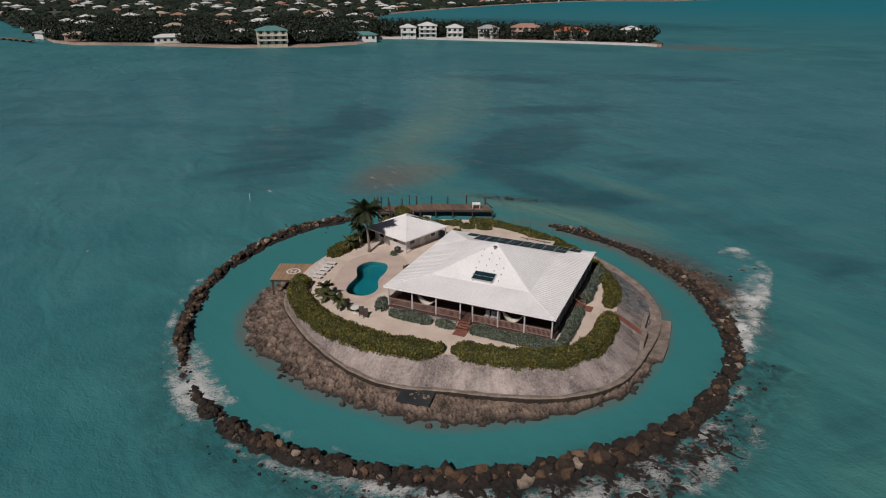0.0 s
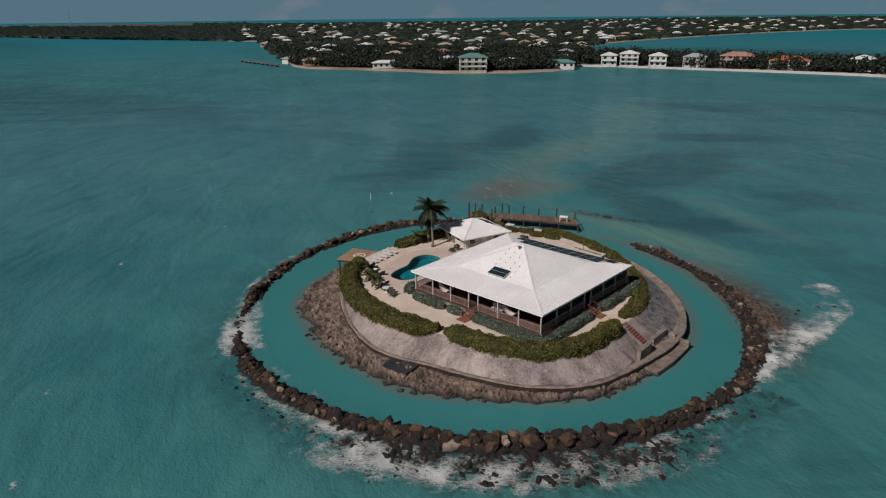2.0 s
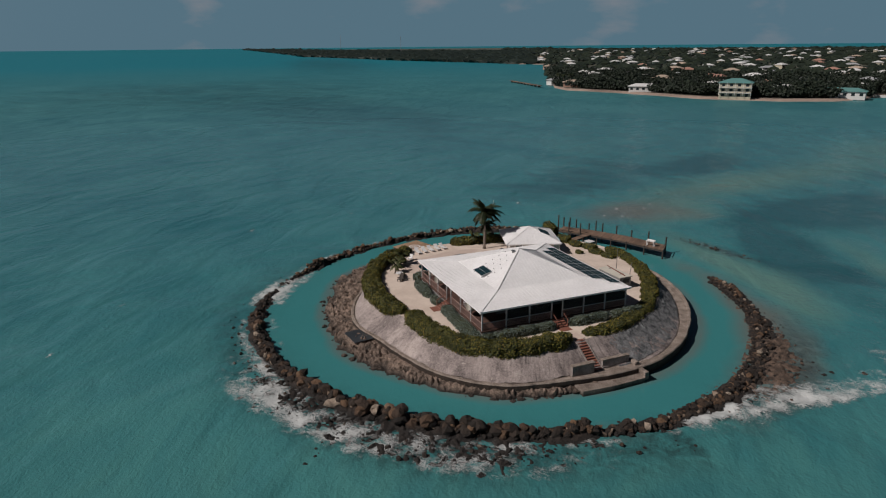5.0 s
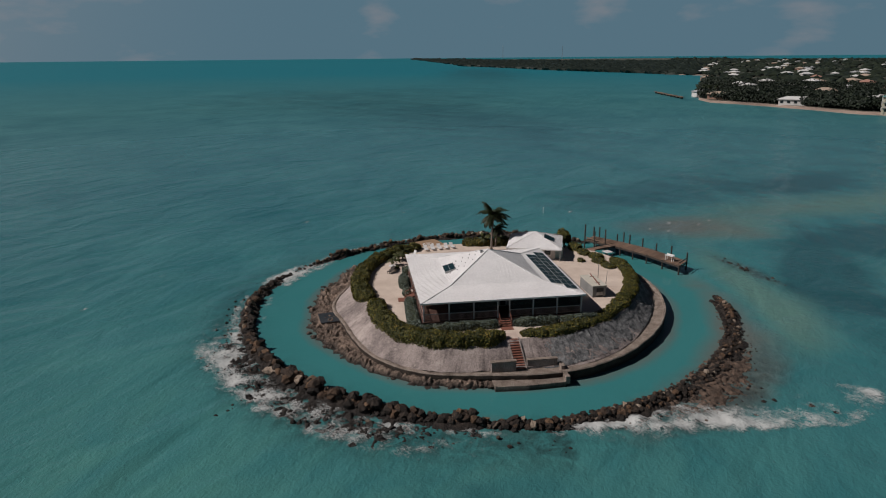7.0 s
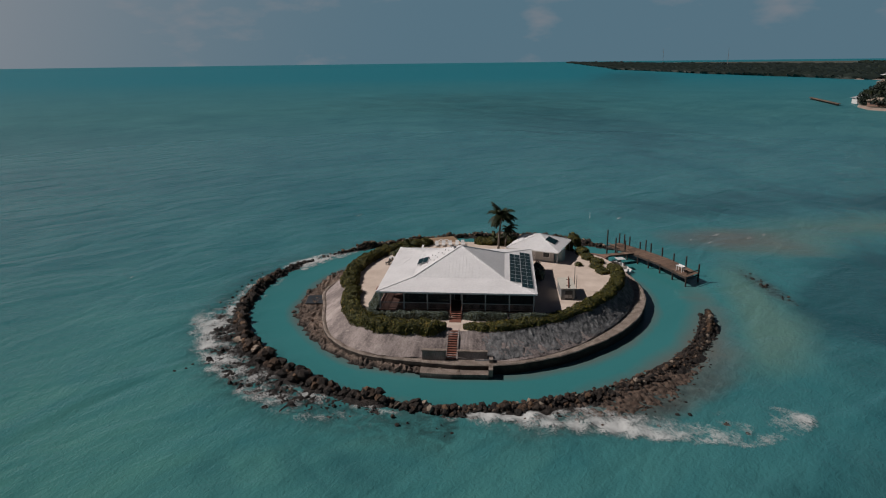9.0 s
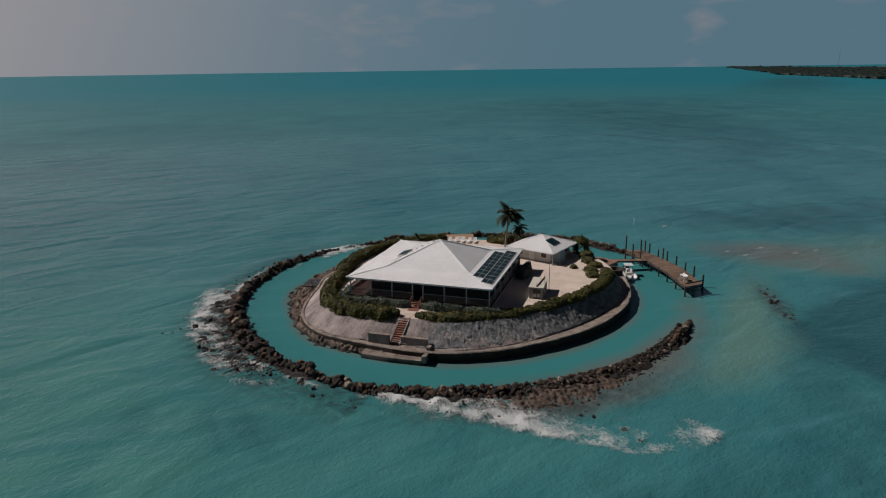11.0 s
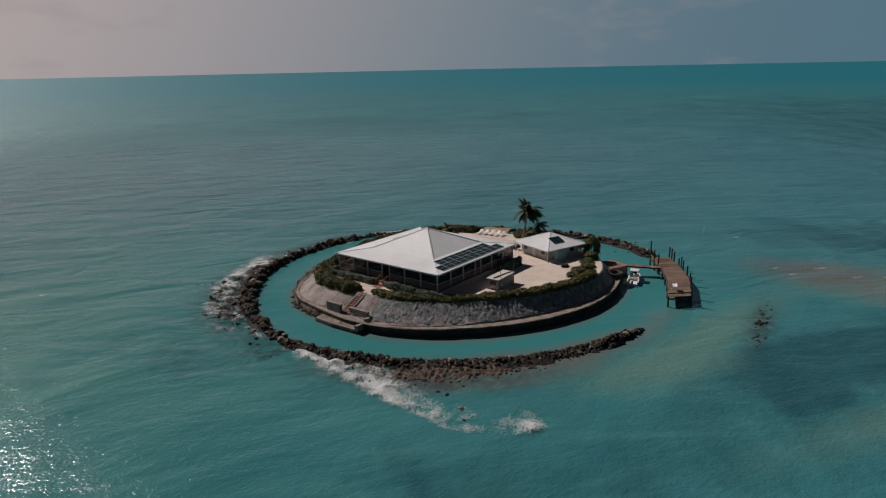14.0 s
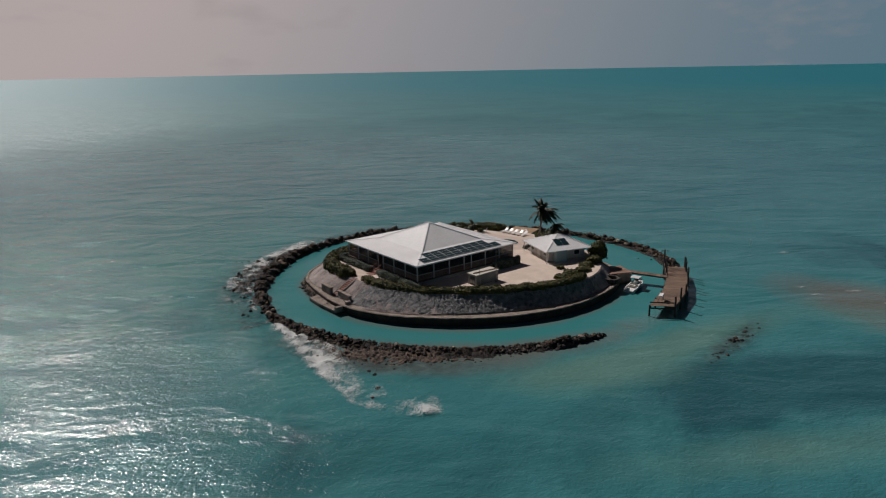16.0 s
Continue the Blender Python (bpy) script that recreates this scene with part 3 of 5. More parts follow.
def whitecap(x, y, size, seed):
    """One small crest breaking in the open sea."""
    s = Shape()
    thick = []
    c, q = math.cos(radians(142)), math.sin(radians(142))
    for i in range(15):
        for k in range(7):
            u, v = i / 7 - 1, k / 3 - 1
            px, py = u * size, v * size * 0.34 + 0.3 * size * wobble(u * 2, seed, 0, 1.0)
            s.v.append((x + px * c - py * q, y + px * q + py * c, 0.06))
            thick.append(max(0.0, 0.95 * (1 - u * u) * (1 - v * v) * (0.9 + 0.5 * wobble(x + u * 3, y + v, seed, 0.9))))
    for i in range(14):
        for k in range(6):
            a = i * 7 + k
            s.f.append((a, a + 1, a + 8, a + 7))
    s.a = dict(thick=thick)
    tagged(part("whitecap", s, FOAM, label="small white crest breaking on the open water", smooth=True), kind="stuff", category="whitecap")


rw = random.Random(77)
for k in range(34):
    wx, wy = polar(rw.uniform(150, 345), rw.uniform(52, 190))
    whitecap(wx, wy, rw.uniform(0.6, 1.7), k)
for wx, wy, size in ((-46, 50, 2.2), (-44, 56, 1.8), (-40, 47, 1.6), (-47, 60, 1.5), (-42, 44, 1.2), (-43, 15, 2.6), (-44, 9, 2.0)):
    whitecap(wx, wy, size, 99)

# ---------------------------------------------------------------- island ground, seawall, shelf


def pool_ring(grow=0.0, n=56):
    """Free-form pool: two round ends off one bent axis."""
    out = []
    for k in range(n):
        a = 2 * math.pi * k / n
        u = math.sin(a)
        half = 2.5 - 0.85 * math.exp(-((u + 0.05) / 0.38) ** 2)
        c = math.cos(a)
        x = -17.05 - 1.05 * u - 0.35 * math.sin(math.pi * u) + (half + grow) * math.copysign(abs(c) ** 0.62, c)
        y = -2.95 + (5.3 + grow) * u
        out.append((x, y))
    return out


def deck_ring():
    out = []
    for k in range(64):
        a = 2 * math.pi * k / 64
        x = -17.3 + (4.6 + 0.5 * math.sin(3 * a)) * math.cos(a) - 0.9 * math.sin(a)
        y = -2.2 + 8.6 * math.sin(a)
        out.append((x, y))
    return out


def filled(rings, z):
    """A flat sheet bounded by the first ring, with the others as holes."""
    bm = bmesh.new()
    for ring in rings:
        vs = [bm.verts.new((x, y, z)) for x, y in ring]
        for i in range(len(vs)):
            bm.edges.new((vs[i], vs[(i + 1) % len(vs)]))
    bmesh.ops.triangle_fill(bm, use_beauty=True, use_dissolve=False, edges=bm.edges[:])
    for f in bm.faces:
        if f.normal.z < 0:
            f.normal_flip()
    return bm


top_ring = [polar(d * 2, radius(TOP, d * 2) - 0.2) for d in range(180)]
tagged(part("ground", filled([top_ring, deck_ring()], GROUND), SAND, label="pale raked coral sand round the house"), kind="structure", category="ground")
tagged(part("pool_deck", filled([deck_ring(), pool_ring(0.0)], GROUND + 0.004), PAVING, label="pinkish paved terrace round the pool"), kind="structure", category="paving")
basin = Shape()
pr = pool_ring(0.0)
n_p = len(pr)
basin.add([(x, y, GROUND) for x, y in pr] + [(x, y, 1.7) for x, y in pr], [(i, (i + 1) % n_p, (i + 1) % n_p + n_p, i + n_p) for i in range(n_p)] + [tuple(range(n_p, 2 * n_p))])
pool = thing("swimming_pool", "free-form swimming pool full of deep teal water", "pool")
part("basin", basin, TILE, pool)
part("coping", Shape().add([(x, y, GROUND + 0.05) for x, y in pr] + [(x, y, GROUND + 0.05) for x, y in pool_ring(0.35)] + [(x, y, GROUND) for x, y in pool_ring(0.35)] + [(x, y, GROUND - 0.1) for x, y in pr],
                           [(i + a * n_p, (i + 1) % n_p + a * n_p, (i + 1) % n_p + b * n_p, i + b * n_p) for i in range(n_p) for a, b in ((0, 1), (1, 2), (3, 0))]), PAVING, pool)
part("water_surface", Shape().add([(x, y, GROUND - 0.12) for x, y in pr], [tuple(range(n_p))]), POOLWATER, pool).visible_shadow = False


def slope_rows(deg):
    t, r = radius(TOP, deg), radius(RIM, deg)
    r -= 0.55 + 1.35 * bell(deg % 360, 0, 72, 0, 46, 1) + 1.1 * bell((deg + 180) % 360, 0, 177, 0, 12, 1)
    out = [(t - 0.25, GROUND + 0.02)]
    for k in range(9):
        u = k / 8
        x, y = polar(deg, t + (r - t) * u)
        rough = 0.09 * wobble(x, y, 0, 0.7) + 0.14 * wobble(x, y, 5, 2.2)
        z = 3.15 + (1.25 - 3.15) * (u ** 0.85)
        out.append((t + (r - t) * u, z + rough * (0.3 + u)))
    return out


def revet_rows(deg):
    t, r = radius(TOP, deg), radius(RIM, deg)
    out = []
    for k in range(19):
        u = k / 18
        rr = t + (r - 1.25 - 0.6 * bell(deg, 0, 72, 0, 46, 1) - t) * u
        x, y = polar(deg, rr)
        lump = 0.26 * abs(wobble(x, y, 1, 0.55)) + 0.16 * abs(wobble(x, y, 9, 0.3))
        edge = min(1.0, (deg - 2) / 12, (118 - deg) / 10)
        out.append((rr + 0.25 * lump, 3.15 - 1.9 * u ** 0.85 + (lump + 0.05) * edge - 0.12 * (1 - edge)))
    return out


def ledge_rows(deg):
    r = radius(RIM, deg)
    x, y = polar(deg, r)
    e = 0.12 * wobble(x, y, 2, 1.3)
    return [(r - 2.6, 1.14), (r - 0.42, 1.2 + e * 0.2), (r - 0.38 + e * 0.2, 1.3 + e * 0.3), (r - 0.08 + e, 1.30), (r + e, 1.18)]


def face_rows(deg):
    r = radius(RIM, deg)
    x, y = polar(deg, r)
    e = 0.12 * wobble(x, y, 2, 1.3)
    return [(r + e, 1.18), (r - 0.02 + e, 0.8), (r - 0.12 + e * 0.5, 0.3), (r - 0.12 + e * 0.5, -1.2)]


def shelf_rows(deg):
    r, s = radius(RIM, deg), radius(SHORE, deg) + 0.25
    s = max(s, r + 0.2)
    out = []
    for k in range(23):
        u = k / 22
        rr = r - 0.2 + (s - r + 0.6) * u
        x, y = polar(deg, rr)
        rr += 0.9 * wobble(x, y, 4, 2.4) * u + 0.5 * wobble(x, y, 8, 0.9) * u
        rough = 0.6 * abs(wobble(x, y, 3, 1.6)) + 0.55 * abs(wobble(x, y, 6, 0.7)) + 0.32 * wobble(x, y, 2, 0.3) - 0.15
        z = (0.62 + 0.4 * bell(deg, 0, 278, 0, 6, 1)) * (1 - u ** 2.2) + rough * min(1.0, 0.35 + 2 * u) - (0.0 if u < 0.86 else (u - 0.86) * 9)
        out.append((rr, z))
    return out


structure("seawall", ring_shape(540, slope_rows), BANK, "sloping weathered grey concrete sea wall round the island", True)
structure("revetment", ring_shape(420, revet_rows, span=(2, 118)), REVET, "rough grey stones set in the shaded bank", True)
structure("ledge", ring_shape(360, ledge_rows), LEDGE, "stained concrete ledge at the foot of the bank")
# Coloured black for wet algae and for the shade along the north side.
structure("wall_face", ring_shape(360, face_rows), MOUND, "black face below the ledge, wet algae with shade in its colour")
structure("rock_shelf", ring_shape(900, shelf_rows, span=(186, 358)), SHELF, "brown eroded coral rock shelf at the waterline")

# ---------------------------------------------------------------- breakwater
def rock_mesh(seed, flat=0.75):
    rnd = random.Random(seed)
    bm = bmesh.new()
    bmesh.ops.create_icosphere(bm, subdivisions=2 if seed < 6 else 1, radius=0.5)
    off = Vector((rnd.uniform(-9, 9), rnd.uniform(-9, 9), rnd.uniform(-9, 9)))
    for v in bm.verts:
        k = 1 + 0.75 * noise.noise(v.co * 1.9 + off) + 0.4 * noise.noise(v.co * 4.5 + off)
        v.co = Vector((v.co.x * 1.15, v.co.y * 0.95, v.co.z * flat)) * k
    for _ in range(7):
        d = Vector((rnd.uniform(-1, 1), rnd.uniform(-1, 1), rnd.uniform(-0.3, 1))).normalized()
        lim = rnd.uniform(0.26, 0.38)
        for v in bm.verts:
            h = v.co.dot(d) - lim
            if h > 0:
                v.co -= d * h * 0.85
    me = bpy.data.meshes.new("rock")
    bm.to_mesh(me)
    bm.free()
    me.materials.append(ROCK)
    return me


ROCKS = [rock_mesh(i) for i in range(12)]
BAR_SPAN = (140, 447)                   # the ring is open towards the dock


def bar_mound(deg):
    x, y = polar(deg, radius(BAR, deg))
    ends = max(0.0, min(1.0, (deg - BAR_SPAN[0]) / 5, (BAR_SPAN[1] - deg) / 9))
    wide = 1.05 + 0.8 * wobble(x, y, 0, 4)
    d = deg % 360
    wide += 0.7 * bell(d, 0, 40, 0, 24, 1) + 0.3 * bell(d, 0, 320, 0, 22, 1) + 0.35 * bell(d, 0, 165, 0, 14, 1)
    dip = 0.42 * bell(d, 0, 236, 0, 12, 1) + 0.25 * bell(d, 0, 247, 0, 5, 1) + 0.35 * bell(d, 0, 352, 0, 9, 1)
    return wide * (0.35 + 0.65 * ends), (0.36 - dip - 0.30 * bell(d, 0, 44, 0, 26, 1) + 0.6 * wobble(x, y, 4, 2.6)) * ends - 0.1 * (1 - ends)


def bar_rows(deg):
    w, h = bar_mound(deg)
    b = radius(BAR, deg)
    out = []
    for k in range(21):
        u = k / 10 - 1
        r = b + u * (w + 0.7)
        x, y = polar(deg, r)
        z = -0.35 + (h + 0.3) * (1 - abs(u) ** 2.2) + (0.38 * wobble(x, y, 2, 0.8) + 0.3 * wobble(x, y, 7, 0.4)) * (1 - u * u)
        out.append((r, z))
    return out


breakwater = tagged(part("breakwater", ring_shape(1000, bar_rows, span=BAR_SPAN), MOUND, label="ring of dark brown boulders and rubble awash in surf"), kind="structure", category="breakwater")


def flat_rows(deg):
    b = radius(BAR, deg)
    out = []
    for i in range(32):
        u = i / 31
        r = b - 1.9 + (2.6 + 5.6 * bell(deg, 0, 31, 0, 24, 1)) * u
        x, y = polar(deg, r)
        r += 0.9 * wobble(x, y, 3, 3) * u
        out.append((r, -0.36 + 0.56 * bell(deg, 0, 42, 0, 34, 1) * math.sin(math.pi * min(1, 0.2 + 0.8 * u)) + 0.30 * wobble(x, y, 5, 1.7) + 0.38 * wobble(x, y, 1, 0.5)))
    return out


part("rubble_flat", ring_shape(420, flat_rows, span=(-4, 84)), FLAT, breakwater, "flat brown rubble bank at the water's edge")


def reef_rows(deg):
    """Low dark rubble apron awash outside the windward boulders."""
    b = radius(BAR, deg)
    k = max(0.0, min(1.0, (deg - 262) / 26, (352 - deg) / 22))
    out = []
    for i in range(22):
        u = i / 21
        r = b - 0.6 + (1.6 + 6.0 * k) * u
        x, y = polar(deg, r)
        r += 1.3 * wobble(x, y, 3, 3.5) * u
        out.append((r, -0.36 + 0.42 * k * math.sin(math.pi * min(1, 0.3 + 0.7 * u)) ** 0.8 + 0.34 * wobble(x, y, 5, 1.6) + 0.42 * wobble(x, y, 1, 0.55)))
    return out


part("rubble_apron", ring_shape(420, reef_rows, span=(262, 352)), MOUND, breakwater, "dark wet rubble apron awash in the surf")
rr = random.Random(11)
spots = []
for i in range(8200):
    deg = rr.uniform(*BAR_SPAN)
    if rr.random() < 0.6 * bell(deg % 360, 0, 236, 0, 11, 1):
        continue
    w, h = bar_mound(deg)
    u = max(-1.5, min(1.7, rr.gauss(0.05, 0.68)))
    shallow = bell(deg % 360, 0, 52, 0, 24, 1)
    outer = bell(deg % 360, 0, 308, 0, 38, 1)
    if rr.random() < 0.4 * outer:
        u = 1.0 + 3.8 * rr.random() ** 1.4
    shrink = 1.0 if abs(u) < 0.8 else 0.7
    size = shrink * rr.choice((0.22, 0.26, 0.3, 0.36, 0.44, 0.52, 0.62, 0.78, 1.0 + 0.5 * outer)) * rr.uniform(0.75, 1.25) * (1 - 0.4 * shallow)
    r = radius(BAR, deg) + u * w * 0.85
    z = -0.3 + (h + 0.3) * max(0.0, 1 - abs(u) ** 2.2) + size * (rr.uniform(0.0, 0.5) if abs(u) < 0.9 else 0.0)
    if u > 1.7:
        z, size = rr.uniform(-0.14, 0.14), size * 0.8
    x, y = polar(deg, r)
    spots.append((deg % 360, x, y, z, size, rr.uniform(0, 6.28), rr.uniform(-0.5, 0.5)))
# rubble reef that runs off to the north-east, and stray rocks
for cx, cy, sx, sy, turn, count in ((-13, 48.3, 8.0, 1.0, 10, 46), (29.0, 26.0, 4.5, 2.5, 60, 10), (19, -29.5, 5.0, 1.2, -60, 35), (-16.6, -22.9, 1.0, 0.7, -38, 9), (-41, 18, 3.0, 3.0, 0, 40)):
    for i in range(count):
        u, v, c, s_ = rr.gauss(0, 0.55), rr.gauss(0, 0.55), math.cos(radians(turn)), math.sin(radians(turn))
        spots.append((999, cx + u * sx * c - v * sy * s_, cy + u * sx * s_ + v * sy * c, rr.uniform(-0.26, 0.02), rr.uniform(0.35, 0.85), rr.uniform(0, 6.28), 0.0))
for i in range(1300):
    deg = rr.uniform(2, 84)
    out_ = rr.random() ** 2.4
    x, y = polar(deg, radius(BAR, deg) - 1.2 + (2.0 + 5.4 * bell(deg, 0, 31, 0, 24, 1)) * out_)
    spots.append((999, x, y, 0.16 - 0.3 * out_ + rr.uniform(-0.08, 0.12), rr.choice((0.2, 0.26, 0.34, 0.42, 0.55, 0.75)) * (1 - 0.5 * out_), rr.uniform(0, 6.28), 0.0))
named, joined = [], Shape()
for spot in spots:
    deg, x, y, z, size, turn, tip = spot
    if (250 < deg < 345 or 345 <= deg < 365 and size > 0.7) and size > 0.46 and len(named) < 300:
        named.append(spot)
        continue
    me = ROCKS[6 + int(abs(x * 7 + y * 13)) % 6]
    m = Matrix.LocRotScale((x, y, z), Euler((tip, tip * 0.7, turn)), (size * 0.95, size * 0.9, size * 0.95))
    joined.add([m @ v.co for v in me.vertices], [tuple(p.vertices) for p in me.polygons])
tagged(part("rubble", joined, ROCK, breakwater), kind="stuff")
for deg, x, y, z, size, turn, tip in named:
    o = new("rock", ROCKS[int(abs(x * 7 + y * 13)) % 6])
    o.matrix_basis = Matrix.LocRotScale((x, y, z), Euler((tip, tip * 0.7, turn)), (size * 0.98, size * 0.92, size * 0.95))
    o.parent = breakwater

shelf_stone = Shape()
for i in range(300):
    deg = rr.uniform(190, 350)
    r0, s0 = radius(RIM, deg), max(radius(SHORE, deg), radius(RIM, deg) + 0.6)
    x, y = polar(deg, rr.uniform(r0 + 0.5, s0 + 0.7))
    me = ROCKS[6 + i % 6]
    k = rr.choice((0.25, 0.35, 0.5, 0.7, 1.0))
    m = Matrix.LocRotScale((x, y, 0.55 * (1 - (math.hypot(x - KX, y - KY) - r0) / max(0.6, s0 - r0)) + 0.15), Euler((0, 0, rr.uniform(0, 6))), (k, k, k * 0.8))
    shelf_stone.add([m @ v.co for v in me.vertices], [tuple(p.vertices) for p in me.polygons])
tagged(part("loose_stones", shelf_stone, SHELF, label="loose stones strewn over the rock shelf"), kind="stuff", category="stones")


# ---------------------------------------------------------------- greenery
def leafage(shape, rnd, place, normal, size):
    """One leaf: a bent quad."""
    n = (Vector(normal) + Vector((rnd.gauss(0, 0.55), rnd.gauss(0, 0.55), rnd.gauss(0, 0.55)))).normalized()
    a = n.orthogonal().normalized()
    a.rotate(Matrix.Rotation(rnd.uniform(0, 6.28), 3, n))
    b = n.cross(a)
    p, k = Vector(place), size * rnd.uniform(0.7, 1.3)
    shape.add([p - a * k * 0.5 - b * k * 0.15, p - b * k * 0.42 + n * k * 0.08, p + a * k * 0.5, p + b * k * 0.42 + n * k * 0.08], [(0, 1, 2, 3)])


def hedge(name, label, line, width, height, base, mat, leaf, density, seed, skirt=0.0, category="hedge"):
    """A clipped but lumpy hedge along a line of points: a core painted dark as shaded twigs, and thousands of leaves.
    """
    rnd = random.Random(seed)
    pts = [Vector((x, y, 0)) for x, y in line]
    core, leaves = Shape(), Shape()
    prof = 10
    rows = []
    lengths = [0.0]
    for a, b in zip(pts, pts[1:]):
        lengths.append(lengths[-1] + (b - a).length)
    for i, p in enumerate(pts):
        d = (pts[min(i + 1, len(pts) - 1)] - pts[max(i - 1, 0)]).normalized()
        side = Vector((d.y, -d.x, 0))
        e = min(lengths[i], lengths[-1] - lengths[i])
        end = min(1.0, 0.45 + e / (width * 0.9))
        row = []
        for k in range(prof + 1):
            a = math.pi * k / prof
            cx, cz = math.cos(a), math.sin(a)
            bx = math.copysign(abs(cx) ** 0.6, cx) * width / 2 * end
            bz = abs(cz) ** 0.55 * height * (0.7 + 0.3 * end)
            q = p + side * bx
            lump = 1 + 0.20 * wobble(q.x, q.y, 2, 3.2) + 0.28 * wobble(q.x, q.y, bz, 1.1) + 0.18 * wobble(q.x, q.y, bz + 9, 0.5)
            q = p + side * bx * lump
            drop = skirt * (1 + 0.9 * wobble(p.x, p.y, 4, 1.8)) * max(0.0, cx) * (1 - cz)
            row.append(Vector((q.x, q.y, base - drop + bz * lump)))
        rows.append(row)
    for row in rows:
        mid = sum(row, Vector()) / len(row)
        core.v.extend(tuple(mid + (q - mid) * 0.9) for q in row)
    for i in range(len(rows) - 1):
        for k in range(prof):
            a = i * (prof + 1) + k
            core.f.append((a, a + 1, a + prof + 2, a + prof + 1))
            p0, p1, p2, p3 = rows[i][k], rows[i][k + 1], rows[i + 1][k + 1], rows[i + 1][k]
            nrm = (p1 - p0).cross(p3 - p0)
            if nrm.length < 1e-6:
                continue
            area = nrm.length
            nrm.normalize()
            nrm = -nrm if nrm.dot(p0 - sum(rows[i], Vector()) / (prof + 1)) < 0 else nrm
            cnt = area * density
            for _ in range(int(cnt) + (rnd.random() < cnt % 1)):
                u, v = rnd.random(), rnd.random()
                q = (p0 * (1 - u) + p1 * u) * (1 - v) + (p3 * (1 - u) + p2 * u) * v
                leafage(leaves, rnd, q + nrm * rnd.uniform(-0.08, 0.10), nrm, leaf)
    for row in (rows[0], rows[-1]):
        mid = sum(row, Vector()) / len(row)
        for _ in range(int(width * height * density * 0.9)):
            q = rnd.choice(row)
            leafage(leaves, rnd, mid + (q - mid) * rnd.random() ** 0.5, (rnd.gauss(0, 1), rnd.gauss(0, 1), 0.4), leaf)
    ob = thing(name, label, category)
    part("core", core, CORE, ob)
    part("foliage", leaves, mat, ob)
    return ob


def arc(a0, a1, inset, step=1.2):
    n = max(3, int((a1 - a0) / step))
    return [polar(a0 + (a1 - a0) * i / n, radius(TOP, a0 + (a1 - a0) * i / n) - inset) for i in range(n + 1)]


hedge("hedge", "thick green sea-grape hedge along the top of the sea wall", arc(203, 281.9, 0.9), 2.5, 1.25, 3.12, HEDGE, 0.21, 56, 1, 0.5)
hedge("hedge", "thick green sea-grape hedge on the corner of the bank", arc(284.6, 351.0, 0.9), 2.4, 1.2, 3.12, HEDGE, 0.21, 56, 2, 0.5)
hedge("hedge", "long green sea-grape hedge above the stone bank", arc(357.5, 472, 1.15), 2.2, 0.85, 3.12, HEDGE, 0.21, 56, 3, 0.8)
hedge("hedge", "green hedge between the palms and the lee shore", arc(152, 183, 1.2), 2.4, 1.3, 3.12, HEDGE, 0.21, 56, 4, 0.4)


def straight(x0, y0, x1, y1):
    n = max(3, int(math.hypot(x1 - x0, y1 - y0) / 0.45))
    return [(x0 + (x1 - x0) * i / n, y0 + (y1 - y0) * i / n) for i in range(n + 1)]


for k, (x0, y0, x1, y1, w, h, lab) in enumerate((
        (-9.4, -11.15, -3.9, -11.15, 1.4, 0.95, "silver-green shrubs clipped low below the veranda rail"),
        (-3.3, -11.15, -0.95, -11.15, 1.3, 0.85, "silver-green shrubs beside the veranda steps"),
        (0.95, -11.15, 11.3, -11.25, 1.4, 0.95, "silver-green shrubs clipped low below the veranda rail"),
        (11.3, -10.9, 11.25, -1.0, 1.35, 0.95, "silver-green shrubs along the shaded veranda"),
        (11.25, 1.0, 11.2, 6.6, 1.35, 0.95, "silver-green shrubs along the shaded veranda"),
        (11.2, 7.0, 11.1, 11.9, 1.35, 0.95, "silver-green shrubs at the veranda corner"),
        (-11.0, -11.0, -11.1, -8.9, 1.5, 1.15, "round silver-green shrub at the veranda corner"),
        (-10.2, 11.4, -4.6, 11.4, 1.7, 1.5, "tall dark shrubs in the shade of the house"))):
    hedge("shrub_border", lab, straight(x0, y0, x1, y1), w, h, GROUND - 0.03, BUSH, 0.17, 75, 20 + k, category="shrubs")
for k, (x, y, w, h, mat, lab) in enumerate((
        (-13.2, 1.6, 1.6, 0.8, HEDGE, "low round green bush beside the pool terrace"), (-9.5, 21.6, 2.8, 0.6, HEDGE, "green bush on the sand near the landing"),
        (-12.2, 21.0, 2.8, 0.55, HEDGE, "green bush on the sand near the landing"), (-14.8, 21.4, 3.0, 0.6, HEDGE, "green bush on the sand near the landing"),
        (-16.9, 20.2, 2.8, 0.7, HEDGE, "green bush beside the cottage"), (-12.9, 18.3, 1.4, 0.5, HEDGE, "low round bush on the open sand"),
        (-19.8, 19.6, 3.0, 1.1, HEDGE, "tall green bush behind the cottage"), (-22.4, 18.4, 3.2, 2.6, HEDGE, "dark leafy tree-like shrub behind the cottage"),
        (-24.2, 16.2, 2.6, 1.6, HEDGE, "green bush on the lee shore"), (-20.2, -9.6, 1.3, 0.7, HEDGE, "low bush on the sand by the hedge"),
        (-14.2, -11.8, 1.2, 0.4, HEDGE, "small low bush on the sand"), (-17.6, 5.6, 1.0, 0.7, BUSH, "small round shrub at the cottage wall"))):
    hedge("bush", lab, [(x - w * 0.42, y - w * 0.1), (x - w * 0.15, y), (x + w * 0.15, y), (x + w * 0.42, y + w * 0.1)], w, h, GROUND - 0.03, mat, 0.22, 40, 60 + k, category="bush")


